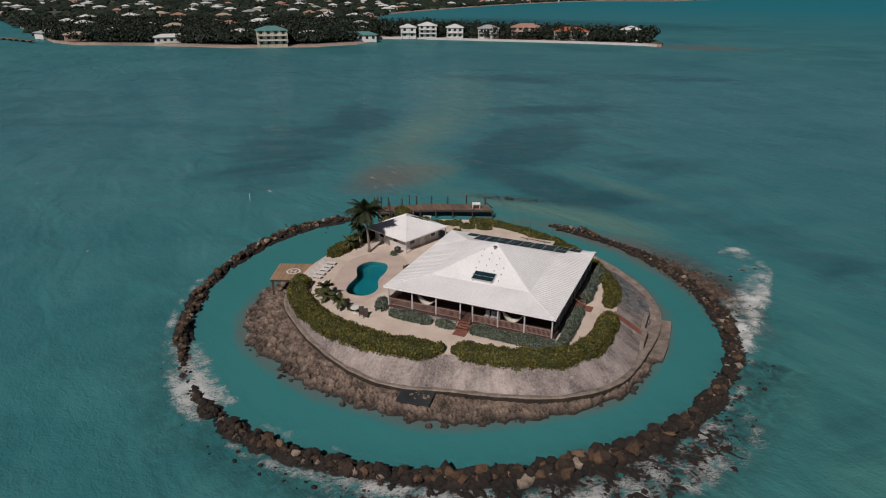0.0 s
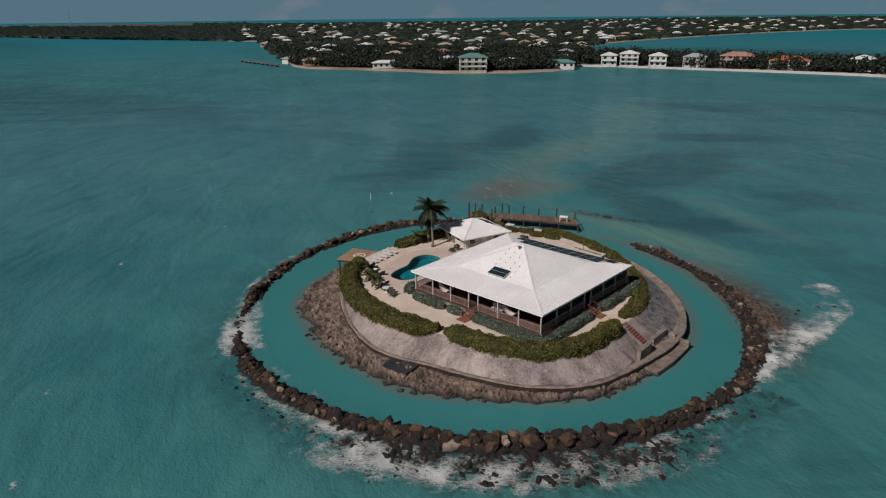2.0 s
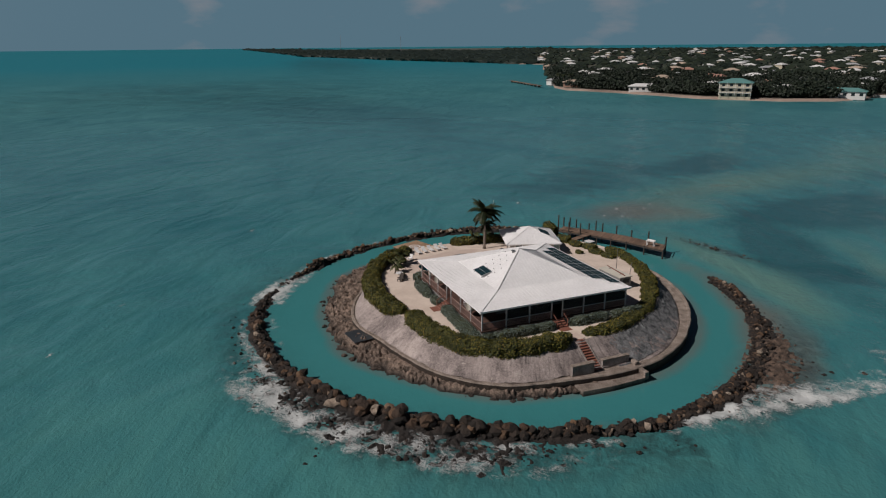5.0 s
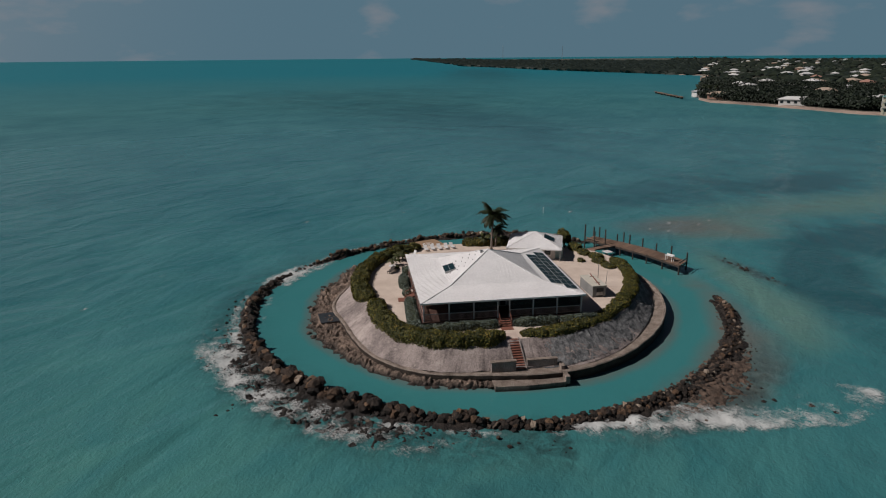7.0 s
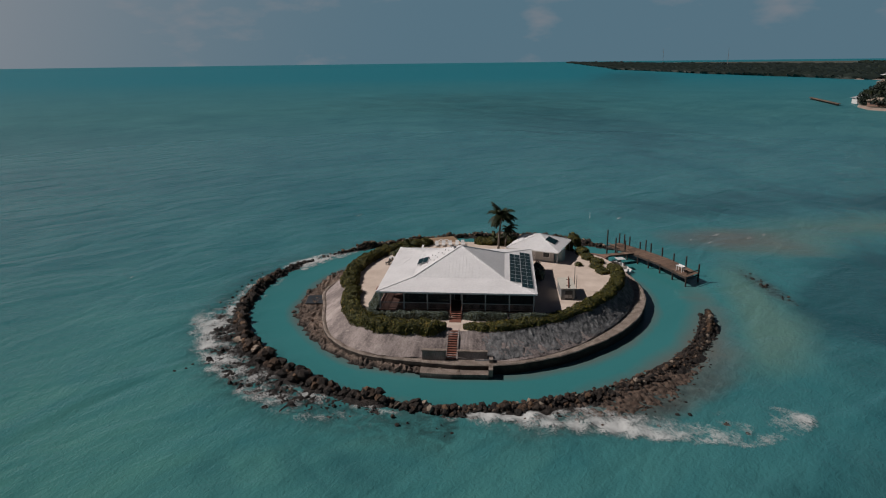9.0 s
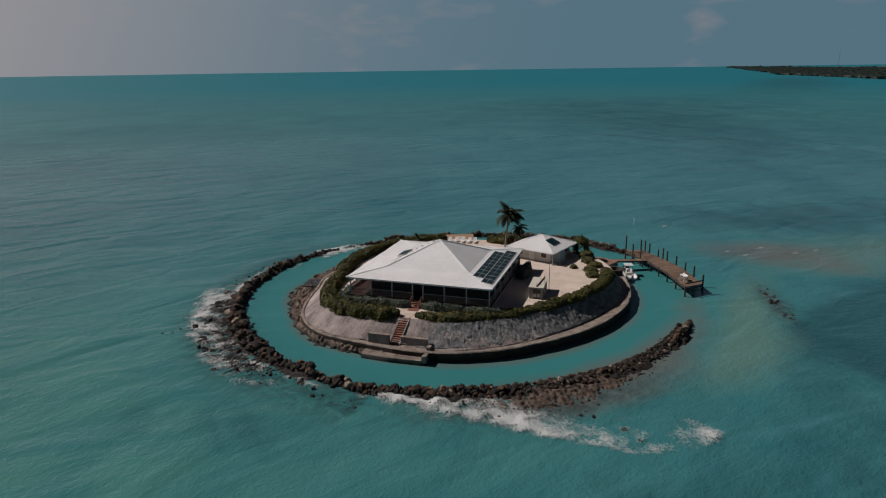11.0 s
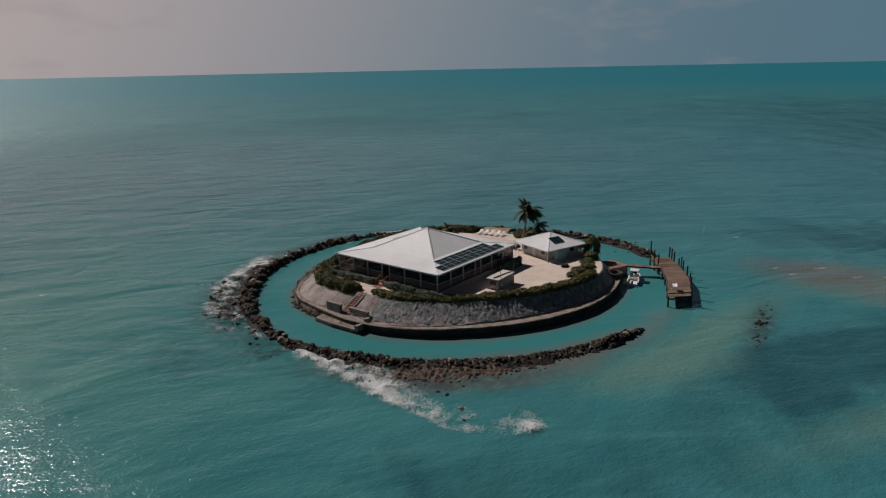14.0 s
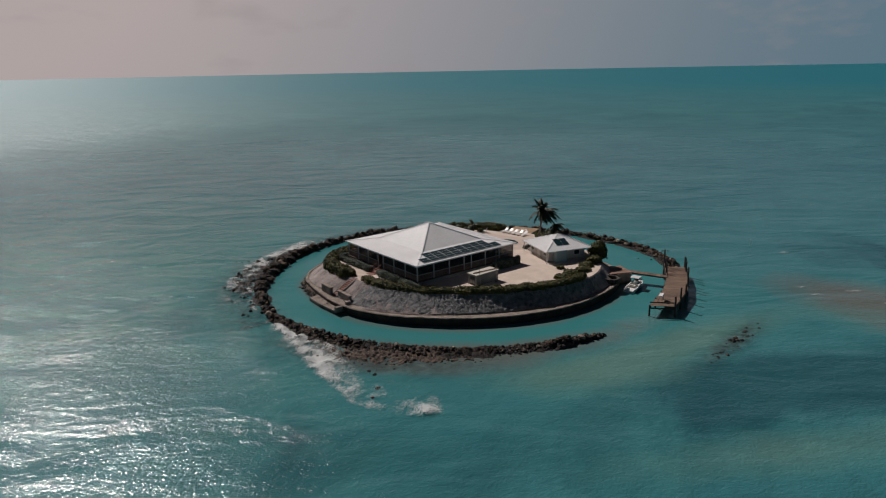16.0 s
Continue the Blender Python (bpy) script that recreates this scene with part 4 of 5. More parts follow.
def palm_tree(label, at, height, reach, count, lean, seed):
    rnd = random.Random(seed)
    ob = thing("palm_tree", label, "palm tree", at)
    pts, rad = [], []
    for i in range(9):
        u = i / 8
        pts.append((lean[0] * u ** 1.6, lean[1] * u ** 1.6, -0.1 + (height + 0.1) * u))
        rad.append((0.20 - 0.08 * u + (0.1 if i == 0 else 0)) * (0.55 + 0.08 * height))
    part("trunk", Shape().tube(pts, rad, 9), BARK, ob, smooth=True)
    tipx, tipy = lean
    crown = Shape()
    for k in range(count):
        az = 2 * math.pi * k / count + rnd.uniform(-0.25, 0.25)
        rise = rnd.uniform(-0.35, 1.15)
        length = reach * rnd.uniform(0.8, 1.15)
        prev = Vector((tipx, tipy, height))
        d = Vector((math.cos(az) * math.cos(rise), math.sin(az) * math.cos(rise), math.sin(rise)))
        rib = [prev.copy()]
        segs = 9
        for i in range(segs):
            d = (d + Vector((-0.05, 0.07, (-0.18 if height > 3 else -0.11) - 0.05 * i / segs))).normalized()
            prev = prev + d * length / segs
            rib.append(prev.copy())
        crown.tube(rib, [0.035 * (1 - i / (segs + 2)) for i in range(segs + 1)], 4, False)
        for i in range(1, segs + 1):
            p, q = rib[i - 1], rib[i]
            t = (q - p).normalized()
            side = t.cross(Vector((0, 0, 1))).normalized()
            for sgn in (-1, 1):
                for sub in (0.0, 0.33, 0.66):
                    o = p.lerp(q, sub)
                    ll = length * 0.30 * math.sin(math.pi * min(1, (i + sub) / (segs + 1) * 0.9 + 0.1)) * rnd.uniform(0.8, 1.15)
                    e = o + (side * sgn * 0.85 + t * 0.45 + Vector((0, 0, -0.45))).normalized() * ll
                    wv = t * 0.07 * (0.8 + 0.2 * reach)
                    crown.add([o - wv, o + wv, e + wv * 0.2], [(0, 1, 2)])
    part("crown", crown, PALM if height > 3 else YOUNGPALM, ob)
    return ob


palm_tree("tall coconut palm with wind-blown fronds beside the cottage", pose(-21.4, 5.2, GROUND), 6.1, 3.3, 42, (-0.8, 0.5), 5)
palm_tree("shorter leaning palm behind the tall one", pose(-23.6, 6.4, GROUND), 3.3, 2.1, 18, (-0.5, 0.5), 6)
for k, (x, y, h) in enumerate(((-24.4, 4.4, 1.5), (-19.0, -10.3, 1.6), (-15.7, -12.3, 1.3), (-18.3, -11.2, 1.0), (-24.9, 7.6, 1.2))):
    tagged(palm_tree("young palm with a short trunk planted in the sand", pose(x, y, GROUND), h, 1.5, 13, (0.1, 0.1), 30 + k), group="young palms")


# ---------------------------------------------------------------- main house
house = thing("house", "square island house with white metal hip roof and wraparound veranda", "house", pose(0, 0, GROUND))
HZ = GROUND
part("foundation", Shape().box(0, 0, 0.28, 19.6, 19.6, 0.6), CONCRETE, house)
part("veranda_floor", Shape().box(0, 0, FLOOR - HZ - 0.07, 20.5, 20.5, 0.14), DECK, house, "red-brown boarded veranda floor, darkened for the roof's shade")
skirt = Shape()
for sgn in (-1, 1):
    for i in range(100):
        c = -9.9 + 19.8 * i / 99
        skirt.box(c, sgn * 10.15, 0.3, 0.1, 0.03, 0.6)
        skirt.box(sgn * 10.15, c, 0.3, 0.03, 0.1, 0.6)
part("lattice_skirt", skirt, POST, house)
IN = 6.25


def wall_run(side):
    """One house wall in its own frame: along x, outside towards -y."""
    w = part("wall", Shape().box(0, -IN + 0.1, (FLOOR + 7.15) / 2 - HZ, IN * 2 - (0.0 if side % 2 else 0.4), 0.2, 7.15 - FLOOR), WALLGREY, house, at=pose(0, 0, 0, 0, 0, 90 * side))
    for x, ww, z0, z1, nm in ((-4.6, 1.5, 0.9, 2.2, "window"), (-1.9, 1.5, 0.9, 2.2, "window"), (0.35, 1.7, 0.02, 2.15, "door"), (3.0, 1.5, 0.9, 2.2, "window"), (5.0, 1.2, 0.9, 2.2, "window")):
        fr = Shape()
        y = -IN - 0.02
        a, b = FLOOR - HZ + z0, FLOOR - HZ + z1
        for dx in (-ww / 2, 0, ww / 2):
            fr.box(x + dx, y, (a + b) / 2, 0.08, 0.08, b - a)
        for z in (a, b):
            fr.box(x, y, z, ww + 0.08, 0.08, 0.1)
        o = part(nm, fr, POST, w)
        part("pane", Shape().box(x, y + 0.015, (a + b) / 2, ww, 0.02, b - a), PANE, o)


for side in range(4):
    wall_run(side)
_one = part("baluster", Shape().box(0, 0, 0, 0.055, 0.045, 0.78), RAIL)
BALUSTER = _one.data
bpy.data.objects.remove(_one)
stops = (-10.05, -6.9, -3.8, -0.75, 0.75, 3.8, 6.9)
for side in range(4):
    turn = pose(0, 0, 0, 0, 0, 90 * side)
    for x in stops:
        part("post", Shape().box(x, -10.05, (FLOOR + EAVE) / 2 - HZ - 0.06, 0.15, 0.15, EAVE - FLOOR - 0.1), POST, house, at=turn)
    for x0, x1 in zip(stops, stops[1:] + (10.05,)):
        if side < 2 and x0 == -0.75:
            continue
        r = part("railing", Shape().box((x0 + x1) / 2, -10.05, FLOOR - HZ + 0.95, x1 - x0 - 0.15, 0.11, 0.06), POST if side else RAIL, house, at=turn)
        bars = Shape()
        bars.box((x0 + x1) / 2, -10.05, FLOOR - HZ + 0.14, x1 - x0 - 0.15, 0.06, 0.07)
        cnt = int((x1 - x0) / 0.14)
        part("bottom_rail", bars, RAIL, r)
        for i in range(1, cnt):
            o = new("baluster", BALUSTER)
            o.parent = r
            o.location = (x0 + (x1 - x0) * i / cnt, -10.05, FLOOR - HZ + 0.54)
    if side in (1, 2):
        for x0, x1 in zip(stops, stops[1:] + (10.05,)):
            if not (side == 1 and x0 in (-10.05, -0.75)):
                part("insect_screen", Shape().box((x0 + x1) / 2, -9.98, (FLOOR + EAVE) / 2 - HZ - 0.1, x1 - x0 - 0.16, 0.01, EAVE - FLOOR - 0.3), SCREEN, house, "dark insect screen", at=turn)
    part("eave_beam", Shape().box(0, -10.05, EAVE - HZ - 0.14, 20.0, 0.14, 0.26), POST, house, at=turn)


def roof_side(side):
    """One slope of the roof: a shallow veranda skirt, a steeper top, and standing seams."""
    o, b, e, kz, top = 10.5, IN, EAVE - HZ, 7.2 - HZ, 10.02 - HZ
    s = Shape()
    s.add([(-o, -o, e), (o, -o, e), (b, -b, kz), (-b, -b, kz), (0, 0, top), (-o, -o, e - 0.2), (o, -o, e - 0.2)], [(0, 1, 2, 3), (3, 2, 4), (5, 6, 1, 0)])
    s.add([(-o, -o, e - 0.2), (o, -o, e - 0.2), (b, -b, kz - 0.2), (-b, -b, kz - 0.2)], [(3, 2, 1, 0)])
    seam, seams = 0.46, []
    for i in range(-22, 23):
        x = i * seam
        if abs(x) > o - 0.15:
            continue
        y1 = -max(abs(x), b)
        z1 = e + (kz - e) * (o + y1) / (o - b)
        q = Shape().beam((x, -o + 0.01, e + 0.015), (x, y1, z1 + 0.01), 0.045, 0.025)
        if abs(x) < b - 0.1:
            y2 = -abs(x)
            q.beam((x, -b, kz + 0.02), (x, y2, kz + (top - kz) * (b + y2) / b + 0.01), 0.045, 0.025)
        seams.append(q)
    r = part("roof_slope", s, ROOF, house, at=pose(0, 0, 0, 0, 0, 90 * side))
    for q in seams:
        part("seam", q, ROOF, r)
    part("ridge_cap", Shape().beam((-o, -o, e + 0.04), (-b, -b, kz + 0.04), 0.22, 0.06).beam((-b, -b, kz + 0.04), (0, 0, top + 0.03), 0.22, 0.06), ROOF, r)


for side in range(4):
    roof_side(side)


def on_roof(x, y):
    """Height of the south or north roof slope, from the house's base."""
    d = max(abs(x), abs(y))
    return (EAVE + (7.2 - EAVE) * (10.5 - d) / (10.5 - IN) if d > IN else 7.2 + (10.02 - 7.2) * (IN - d) / IN) - HZ


dots = Shape()
for i in range(5):
    for j, x in enumerate((-1.1, 0.0, 1.2, 2.2)):
        y = -1.4 - 0.95 * i - 0.35 * (j % 2)
        if abs(x) < -y - 0.2 and not (j == 3 and i < 2):
            z = on_roof(x, y)
            dots.tube([(x, y, z - 0.02), (x, y, z + 0.14)], [0.06, 0.06], 6)
part("roof_brackets", dots, METAL, house, "small grey brackets dotted up the roof")
part("roof_vent", Shape().tube([(0.1, -0.9, on_roof(0.1, -0.9) - 0.1), (0.1, -0.9, on_roof(0.1, -0.9) + 0.25), (0.1, -0.9, on_roof(0.1, -0.9) + 0.3)], [0.16, 0.16, 0.28], 10), METAL, house)


def tilt_panel(name, cx, cy, w, d, face, frame_mat, parent, lift=0.1, rise=None, label=""):
    """A framed panel lying on the north or south slope."""
    z0, z1 = on_roof(cx, cy - d / 2), on_roof(cx, cy + d / 2)
    if rise:
        z0, z1 = z0 + rise[0], z1 + rise[1]
    z0, z1 = z0 + lift, z1 + lift
    c = [(cx - w / 2, cy - d / 2, z0), (cx + w / 2, cy - d / 2, z0), (cx + w / 2, cy + d / 2, z1), (cx - w / 2, cy + d / 2, z1)]
    s = Shape().add(c + [(x, y, z - 0.06) for x, y, z in c], [(0, 1, 2, 3), (7, 6, 5, 4), (0, 4, 5, 1), (1, 5, 6, 2), (2, 6, 7, 3), (3, 7, 4, 0)])
    p = part(name, s, POST, parent, label)
    up = Shape()
    for u0, u1 in ((0.03, 0.485), (0.515, 0.97)):
        q = []
        for u, v in ((0.03, u0), (0.97, u0), (0.97, u1), (0.03, u1)):
            q.append((cx - w / 2 + w * u, cy - d / 2 + d * v, z0 + (z1 - z0) * v + 0.006))
        up.add(q, [(0, 1, 2, 3)])
    part("cell_sheet", up, SOLAR, p)


array = thing("solar_array", "two rows of dark solar panels on the shaded roof slope", "solar panels", pose(0, 0, HZ))
for i in range(8):
    tilt_panel("solar_panel", -5.0 + 1.62 * i, 7.75, 1.58, 1.55, None, METAL, array)
for i in range(10):
    tilt_panel("solar_panel", -6.6 + 1.62 * i, 9.31, 1.58, 1.55, None, METAL, array)
sky = thing("roof_panel", "single dark panel propped on the sunny roof slope", "solar panel", pose(0, 0, HZ))
tilt_panel("solar_panel", 0.35, -5.45, 2.7, 1.5, None, METAL, sky, 0.12, (0.25, 0.0))
part("prop", Shape().beam((-0.8, -6.1, on_roof(0, -6.1)), (-0.8, -6.1, on_roof(0, -6.1) + 0.35), 0.05, 0.05).beam((1.5, -6.1, on_roof(0, -6.1)), (1.5, -6.1, on_roof(0, -6.1) + 0.35), 0.05, 0.05), METAL, sky)


def steps(name, label, at, width, rise, run, count, mat, rail=True):
    ob = thing(name, label, "steps", at)
    for i in range(count):
        part("tread", Shape().box(0, -(i + 0.5) * run, rise * (count - i) - 0.03, width, run + 0.03, 0.06), mat, ob)
    for x in (-width / 2, width / 2):
        part("stringer", Shape().beam((x, 0.0, rise * count - 0.12), (x, -run * count, 0.02), 0.07, 0.24), mat, ob)
        if rail:
            part("handrail", Shape().beam((x, 0.1, rise * count + 0.85), (x, -run * count, 0.9), 0.08, 0.06).beam((x, -run * count + 0.05, 0.0), (x, -run * count + 0.05, 0.9), 0.08, 0.08), mat, ob)
    return ob


for side in (0, 1):
    c, s_ = math.cos(radians(90 * side)), math.sin(radians(90 * side))
    st = steps("veranda_steps", "red-brown wooden steps up to the veranda", pose(10.25 * s_, -10.25 * c, GROUND, 0, 0, 90 * side), 1.4, 0.18, 0.32, 4, REDWOOD)
    part("landing_pad", Shape().box(0, -1.75, 0.02, 1.5, 1.0, 0.06), REDWOOD, st)


def hammock(label, x0, x1, y):
    ob = thing("hammock", label, "hammock", pose(0, 0, FLOOR))
    s = Shape()
    n, m = 14, 6
    for i in range(n + 1):
        u = i / n
        for k in range(m + 1):
            v = k / m * 2 - 1
            wdt = 0.55 * math.sin(math.pi * u) ** 0.5 + 0.03
            s.v.append((x0 + (x1 - x0) * u, y + v * wdt, 1.55 - 0.95 * math.sin(math.pi * u) ** 0.8 + 0.18 * v * v))
    for i in range(n):
        for k in range(m):
            a = i * (m + 1) + k
            s.f.append((a, a + 1, a + m + 2, a + m + 1))
    part("cloth", s, CANVAS, ob)
    part("rope", Shape().tube([(x0, y, 1.55), (x0 - 0.35, y, 1.9)], [0.02, 0.02], 5).tube([(x1, y, 1.55), (x1 + 0.35, y, 1.9)], [0.02, 0.02], 5), CANVAS, ob)


hammock("cream canvas hammock slung under the veranda roof", -6.5, -4.1, -9.3)
hammock("cream canvas hammock slung under the veranda roof", 4.1, 6.5, -9.3)
for k, x in enumerate((2.0, 2.7, 3.3)):
    ch = thing("veranda_chair", "pale wooden chair on the shaded veranda", "chair", pose(x, -8.6, FLOOR), "veranda chairs")
    part("seat", Shape().box(0, 0, 0.42, 0.5, 0.5, 0.05), POST, ch)
    part("backrest", Shape().box(0, 0.24, 0.72, 0.5, 0.05, 0.55), POST, ch)
    for dx in (-0.21, 0.21):
        for dy in (-0.21, 0.21):
            part("leg", Shape().box(dx, dy, 0.2, 0.05, 0.05, 0.4), POST, ch)

# ---------------------------------------------------------------- cottage
CT = pose(-18.75, 12.2, GROUND, 0, 0, -19)
cot = thing("cottage", "small cream cottage with white metal hip roof", "cottage", CT)
part("wall", Shape().box(0, 0, 1.0, 6.9, 6.9, 2.1), STUCCO, cot)
part("porch_wall", Shape().box(1.6, 4.0, 1.0, 2.0, 1.3, 2.05), TEALWALL, cot, "pale teal boarded lean-to")
for side in range(4):
    s = Shape()
    o, e, top, seams = 4.5, 2.0, 3.75, []
    s.add([(-o, -o, e), (o, -o, e), (0, 0, top), (-o, -o, e - 0.16), (o, -o, e - 0.16)], [(0, 1, 2), (3, 4, 1, 0)])
    s.add([(-o, -o, e - 0.16), (o, -o, e - 0.16), (0, 0, top - 0.16)], [(2, 1, 0)])
    for i in range(-9, 10):
        x = i * 0.46
        seams.append(Shape().beam((x, -o, e + 0.02), (x, -abs(x), e + (top - e) * (o - abs(x)) / o + 0.02), 0.05, 0.05))
    r = part("roof_slope", s, ROOF, cot, at=pose(0, 0, 0, 0, 0, 90 * side))
    for q in seams:
        part("seam", q, ROOF, r)
    part("ridge_cap", Shape().beam((-o, -o, e + 0.03), (0, 0, top + 0.02), 0.18, 0.05), ROOF, r)
for sgn in (-1, 1):
    part("porch_post", Shape().box(4.25, sgn * 4.25, 0.92, 0.1, 0.1, 1.85), POST, cot)
    part("porch_post", Shape().box(-4.25, sgn * 4.25, 0.92, 0.1, 0.1, 1.85), POST, cot)
for side, xs in ((0, (-1.8, 1.2)), (1, (-2.3, 2.2)), (2, (-2.0, 1.9)), (3, (0.0,))):
    for k, x in enumerate(xs):
        w = part("window", Shape().box(x - 0.55, -3.48, 1.25, 0.08, 0.1, 1.0).box(x + 0.55, -3.48, 1.25, 0.08, 0.1, 1.0).box(x, -3.48, 0.75, 1.18, 0.12, 0.08).box(x, -3.48, 1.75, 1.18, 0.1, 0.08), WHITE, cot, at=pose(0, 0, 0, 0, 0, 90 * side))
        part("pane", Shape().box(x, -3.47, 1.25, 1.05, 0.04, 0.95), PANE, w)
d_ = part("door", Shape().box(-0.1, -3.48, 0.9, 0.9, 0.08, 1.8), WHITE, cot, at=pose(0, 0, 0, 0, 0, 90))
part("handle", Shape().box(0.25, -3.55, 0.9, 0.05, 0.06, 0.12), METAL, d_)
zs = lambda y: 2.0 + 1.75 * (4.5 - y) / 4.5
for x in (0.0, 1.2):
    p_ = part("solar_panel", Shape().add([(x - 0.55, 1.5, zs(1.5) + 0.12), (x + 0.55, 1.5, zs(1.5) + 0.12), (x + 0.55, 3.1, zs(3.1) + 0.12), (x - 0.55, 3.1, zs(3.1) + 0.12),
                                             (x - 0.55, 1.5, zs(1.5) + 0.04), (x + 0.55, 1.5, zs(1.5) + 0.04), (x + 0.55, 3.1, zs(3.1) + 0.04), (x - 0.55, 3.1, zs(3.1) + 0.04)],
                                            [(0, 3, 2, 1)[::-1], (4, 5, 6, 7)[::-1], (0, 1, 5, 4), (1, 2, 6, 5), (2, 3, 7, 6), (3, 0, 4, 7)]), SOLAR, cot, "dark solar panel")

# ---------------------------------------------------------------- shed, masts and yard things
shed = thing("water_tank_shed", "pale concrete tank shed with dinghy gear on its flat roof", "shed", pose(1.1, 15.0, GROUND, 0, 0, 2))
part("body", Shape().box(0, 0, 0.8, 4.6, 1.9, 1.6), GREENTUB, shed)
part("roof", Shape().box(0, 0, 1.66, 4.9, 2.1, 0.12), CANVAS, shed, "flat sandy roof slab")
part("door", Shape().box(2.32, 0.1, 0.7, 0.06, 1.0, 1.3), BLACKGRILL, shed, "dark louvred door")
part("louvre", Shape().box(2.36, -0.2, 0.55, 0.05, 0.5, 0.5).box(2.36, 0.35, 0.55, 0.05, 0.4, 0.5), METAL, shed)
spar = thing("spar", "weathered wooden spar laid across the shed roof", "spar", pose(1.1, 15.0, GROUND + 1.72))
part("pole", Shape().tube([(-2.6, 0.5, 0.08), (2.1, 0.1, 0.09)], [0.06, 0.08], 8), REDWOOD, spar)
part("cradle", Shape().box(-1.5, 0.35, 0.02, 0.12, 0.6, 0.06).box(1.2, 0.2, 0.02, 0.12, 0.6, 0.06), PILE, spar)
for label, x, y, h, lx in (("tall thin flag mast beside the shed", -0.4, 16.3, 4.6, 0.0), ("leaning thin mast behind the shed", 2.6, 16.2, 3.6, 0.5)):
    ms = thing("mast", label, "mast", pose(x, y, GROUND))
    part("pole", Shape().tube([(0, 0, -0.05), (lx * 0.5, 0, h * 0.5), (lx, 0, h)], [0.055, 0.045, 0.025], 8), METAL, ms)
    part("base", Shape().box(0, 0, 0.04, 0.3, 0.3, 0.1), CONCRETE, ms)

# helipad-like sun deck on the lee corner
HD = pose(-27.6, -5.0, 0, 0, 0, 22)
hd = thing("sun_deck", "square timber deck with a painted white ring", "deck", HD)
part("frame", Shape().box(0, 0, 2.92, 5.0, 5.2, 0.3), PILE, hd)
BOARDS = mottled("orange_deck_boards", (0.24, 0.15, 0.085), (0.38, 0.25, 0.155), 2.0, 0.85, per_piece=0.25)
for i in range(26):
    part("board", Shape().box(-2.45 + 0.196 * i, 0, 3.12, 0.18, 5.3, 0.1), BOARDS, hd)
ringm = Shape()
for i in range(40):
    a, b = 2 * math.pi * i / 40, 2 * math.pi * (i + 1) / 40
    ringm.add([(0.75 * math.cos(a), 0.75 * math.sin(a), 3.176), (1.0 * math.cos(a), 1.0 * math.sin(a), 3.176), (1.0 * math.cos(b), 1.0 * math.sin(b), 3.176), (0.75 * math.cos(b), 0.75 * math.sin(b), 3.176)], [(0, 1, 2, 3)])
ringm.box(-0.3, 0, 3.176, 0.16, 0.9, 0.006).box(0.3, 0, 3.176, 0.16, 0.9, 0.006).box(0, 0, 3.176, 0.5, 0.16, 0.006)
part("painted_mark", ringm, WHITE, hd, "white painted ring and cross bar")
for x in (-2.3, 2.3):
    for y in (-2.4, 2.4):
        part("post", Shape().box(x, y, 1.2, 0.22, 0.22, 3.3), PILE, hd)


def lounger(at):
    ob = thing("sun_lounger", "white plastic sun lounger with raised back", "lounger", at, "loungers on the terrace")
    part("seat", Shape().box(0, -0.35, 0.3, 0.62, 1.3, 0.07), PLASTIC, ob)
    part("backrest", Shape().beam((0, 0.3, 0.32), (0, 0.85, 0.72), 0.62, 0.07), PLASTIC, ob)
    for x in (-0.26, 0.26):
        for y in (-0.85, 0.2):
            part("leg", Shape().box(x, y, 0.14, 0.06, 0.06, 0.28), PLASTIC, ob)
    return ob


first = lounger(pose(-23.5, -5.9, GROUND, 0, 0, 95))
for x, y, a in ((-23.7, -4.7, 92), (-23.9, -3.5, 98), (-24.1, -2.3, 90), (-24.3, -1.2, 101)):
    copy_thing(first, pose(x, y, GROUND, 0, 0, a))
for x, y, lab in ((-12.4, -12.6, "dark wooden chair on the sand by the hedge"), (-11.7, -12.9, "dark wooden chair beside its pair"), (-20.3, -8.4, "white garden chair near the young palm")):
    ch = thing("garden_chair", lab, "chair", pose(x, y, GROUND, 0, 0, 30), "garden chairs")
    mt = PLASTIC if "white" in lab else PILE
    part("seat", Shape().box(0, 0, 0.36, 0.62, 0.6, 0.06), mt, ch)
    part("backrest", Shape().beam((0, 0.28, 0.38), (0, 0.5, 0.95), 0.62, 0.06), mt, ch)
    for dx in (-0.26, 0.26):
        for dy in (-0.24, 0.24):
            part("leg", Shape().box(dx, dy, 0.17, 0.06, 0.06, 0.36), mt, ch)
tb = thing("round_table", "round white garden table on the sand", "table", pose(-13.4, -12.4, GROUND))
part("tabletop", Shape().tube([(0, 0, 0.68), (0, 0, 0.74)], [0.55, 0.55], 20), PLASTIC, tb)
part("stem", Shape().tube([(0, 0, 0), (0, 0, 0.05), (0, 0, 0.7)], [0.3, 0.06, 0.05], 10), PLASTIC, tb)
gr = thing("barbecue", "black round covered barbecue by the cottage wall", "barbecue", pose(-17.4, 6.5, GROUND))
part("bowl", Shape().tube([(0, 0, 0.35), (0, 0, 0.5), (0, 0, 0.8), (0, 0, 1.0)], [0.25, 0.5, 0.5, 0.2], 14), BLACKGRILL, gr, smooth=True)
for a in range(3):
    part("leg", Shape().tube([(0.15 * math.cos(a * 2.1), 0.15 * math.sin(a * 2.1), 0.4), (0.4 * math.cos(a * 2.1), 0.4 * math.sin(a * 2.1), 0.0)], [0.025, 0.025], 6), BLACKGRILL, gr)

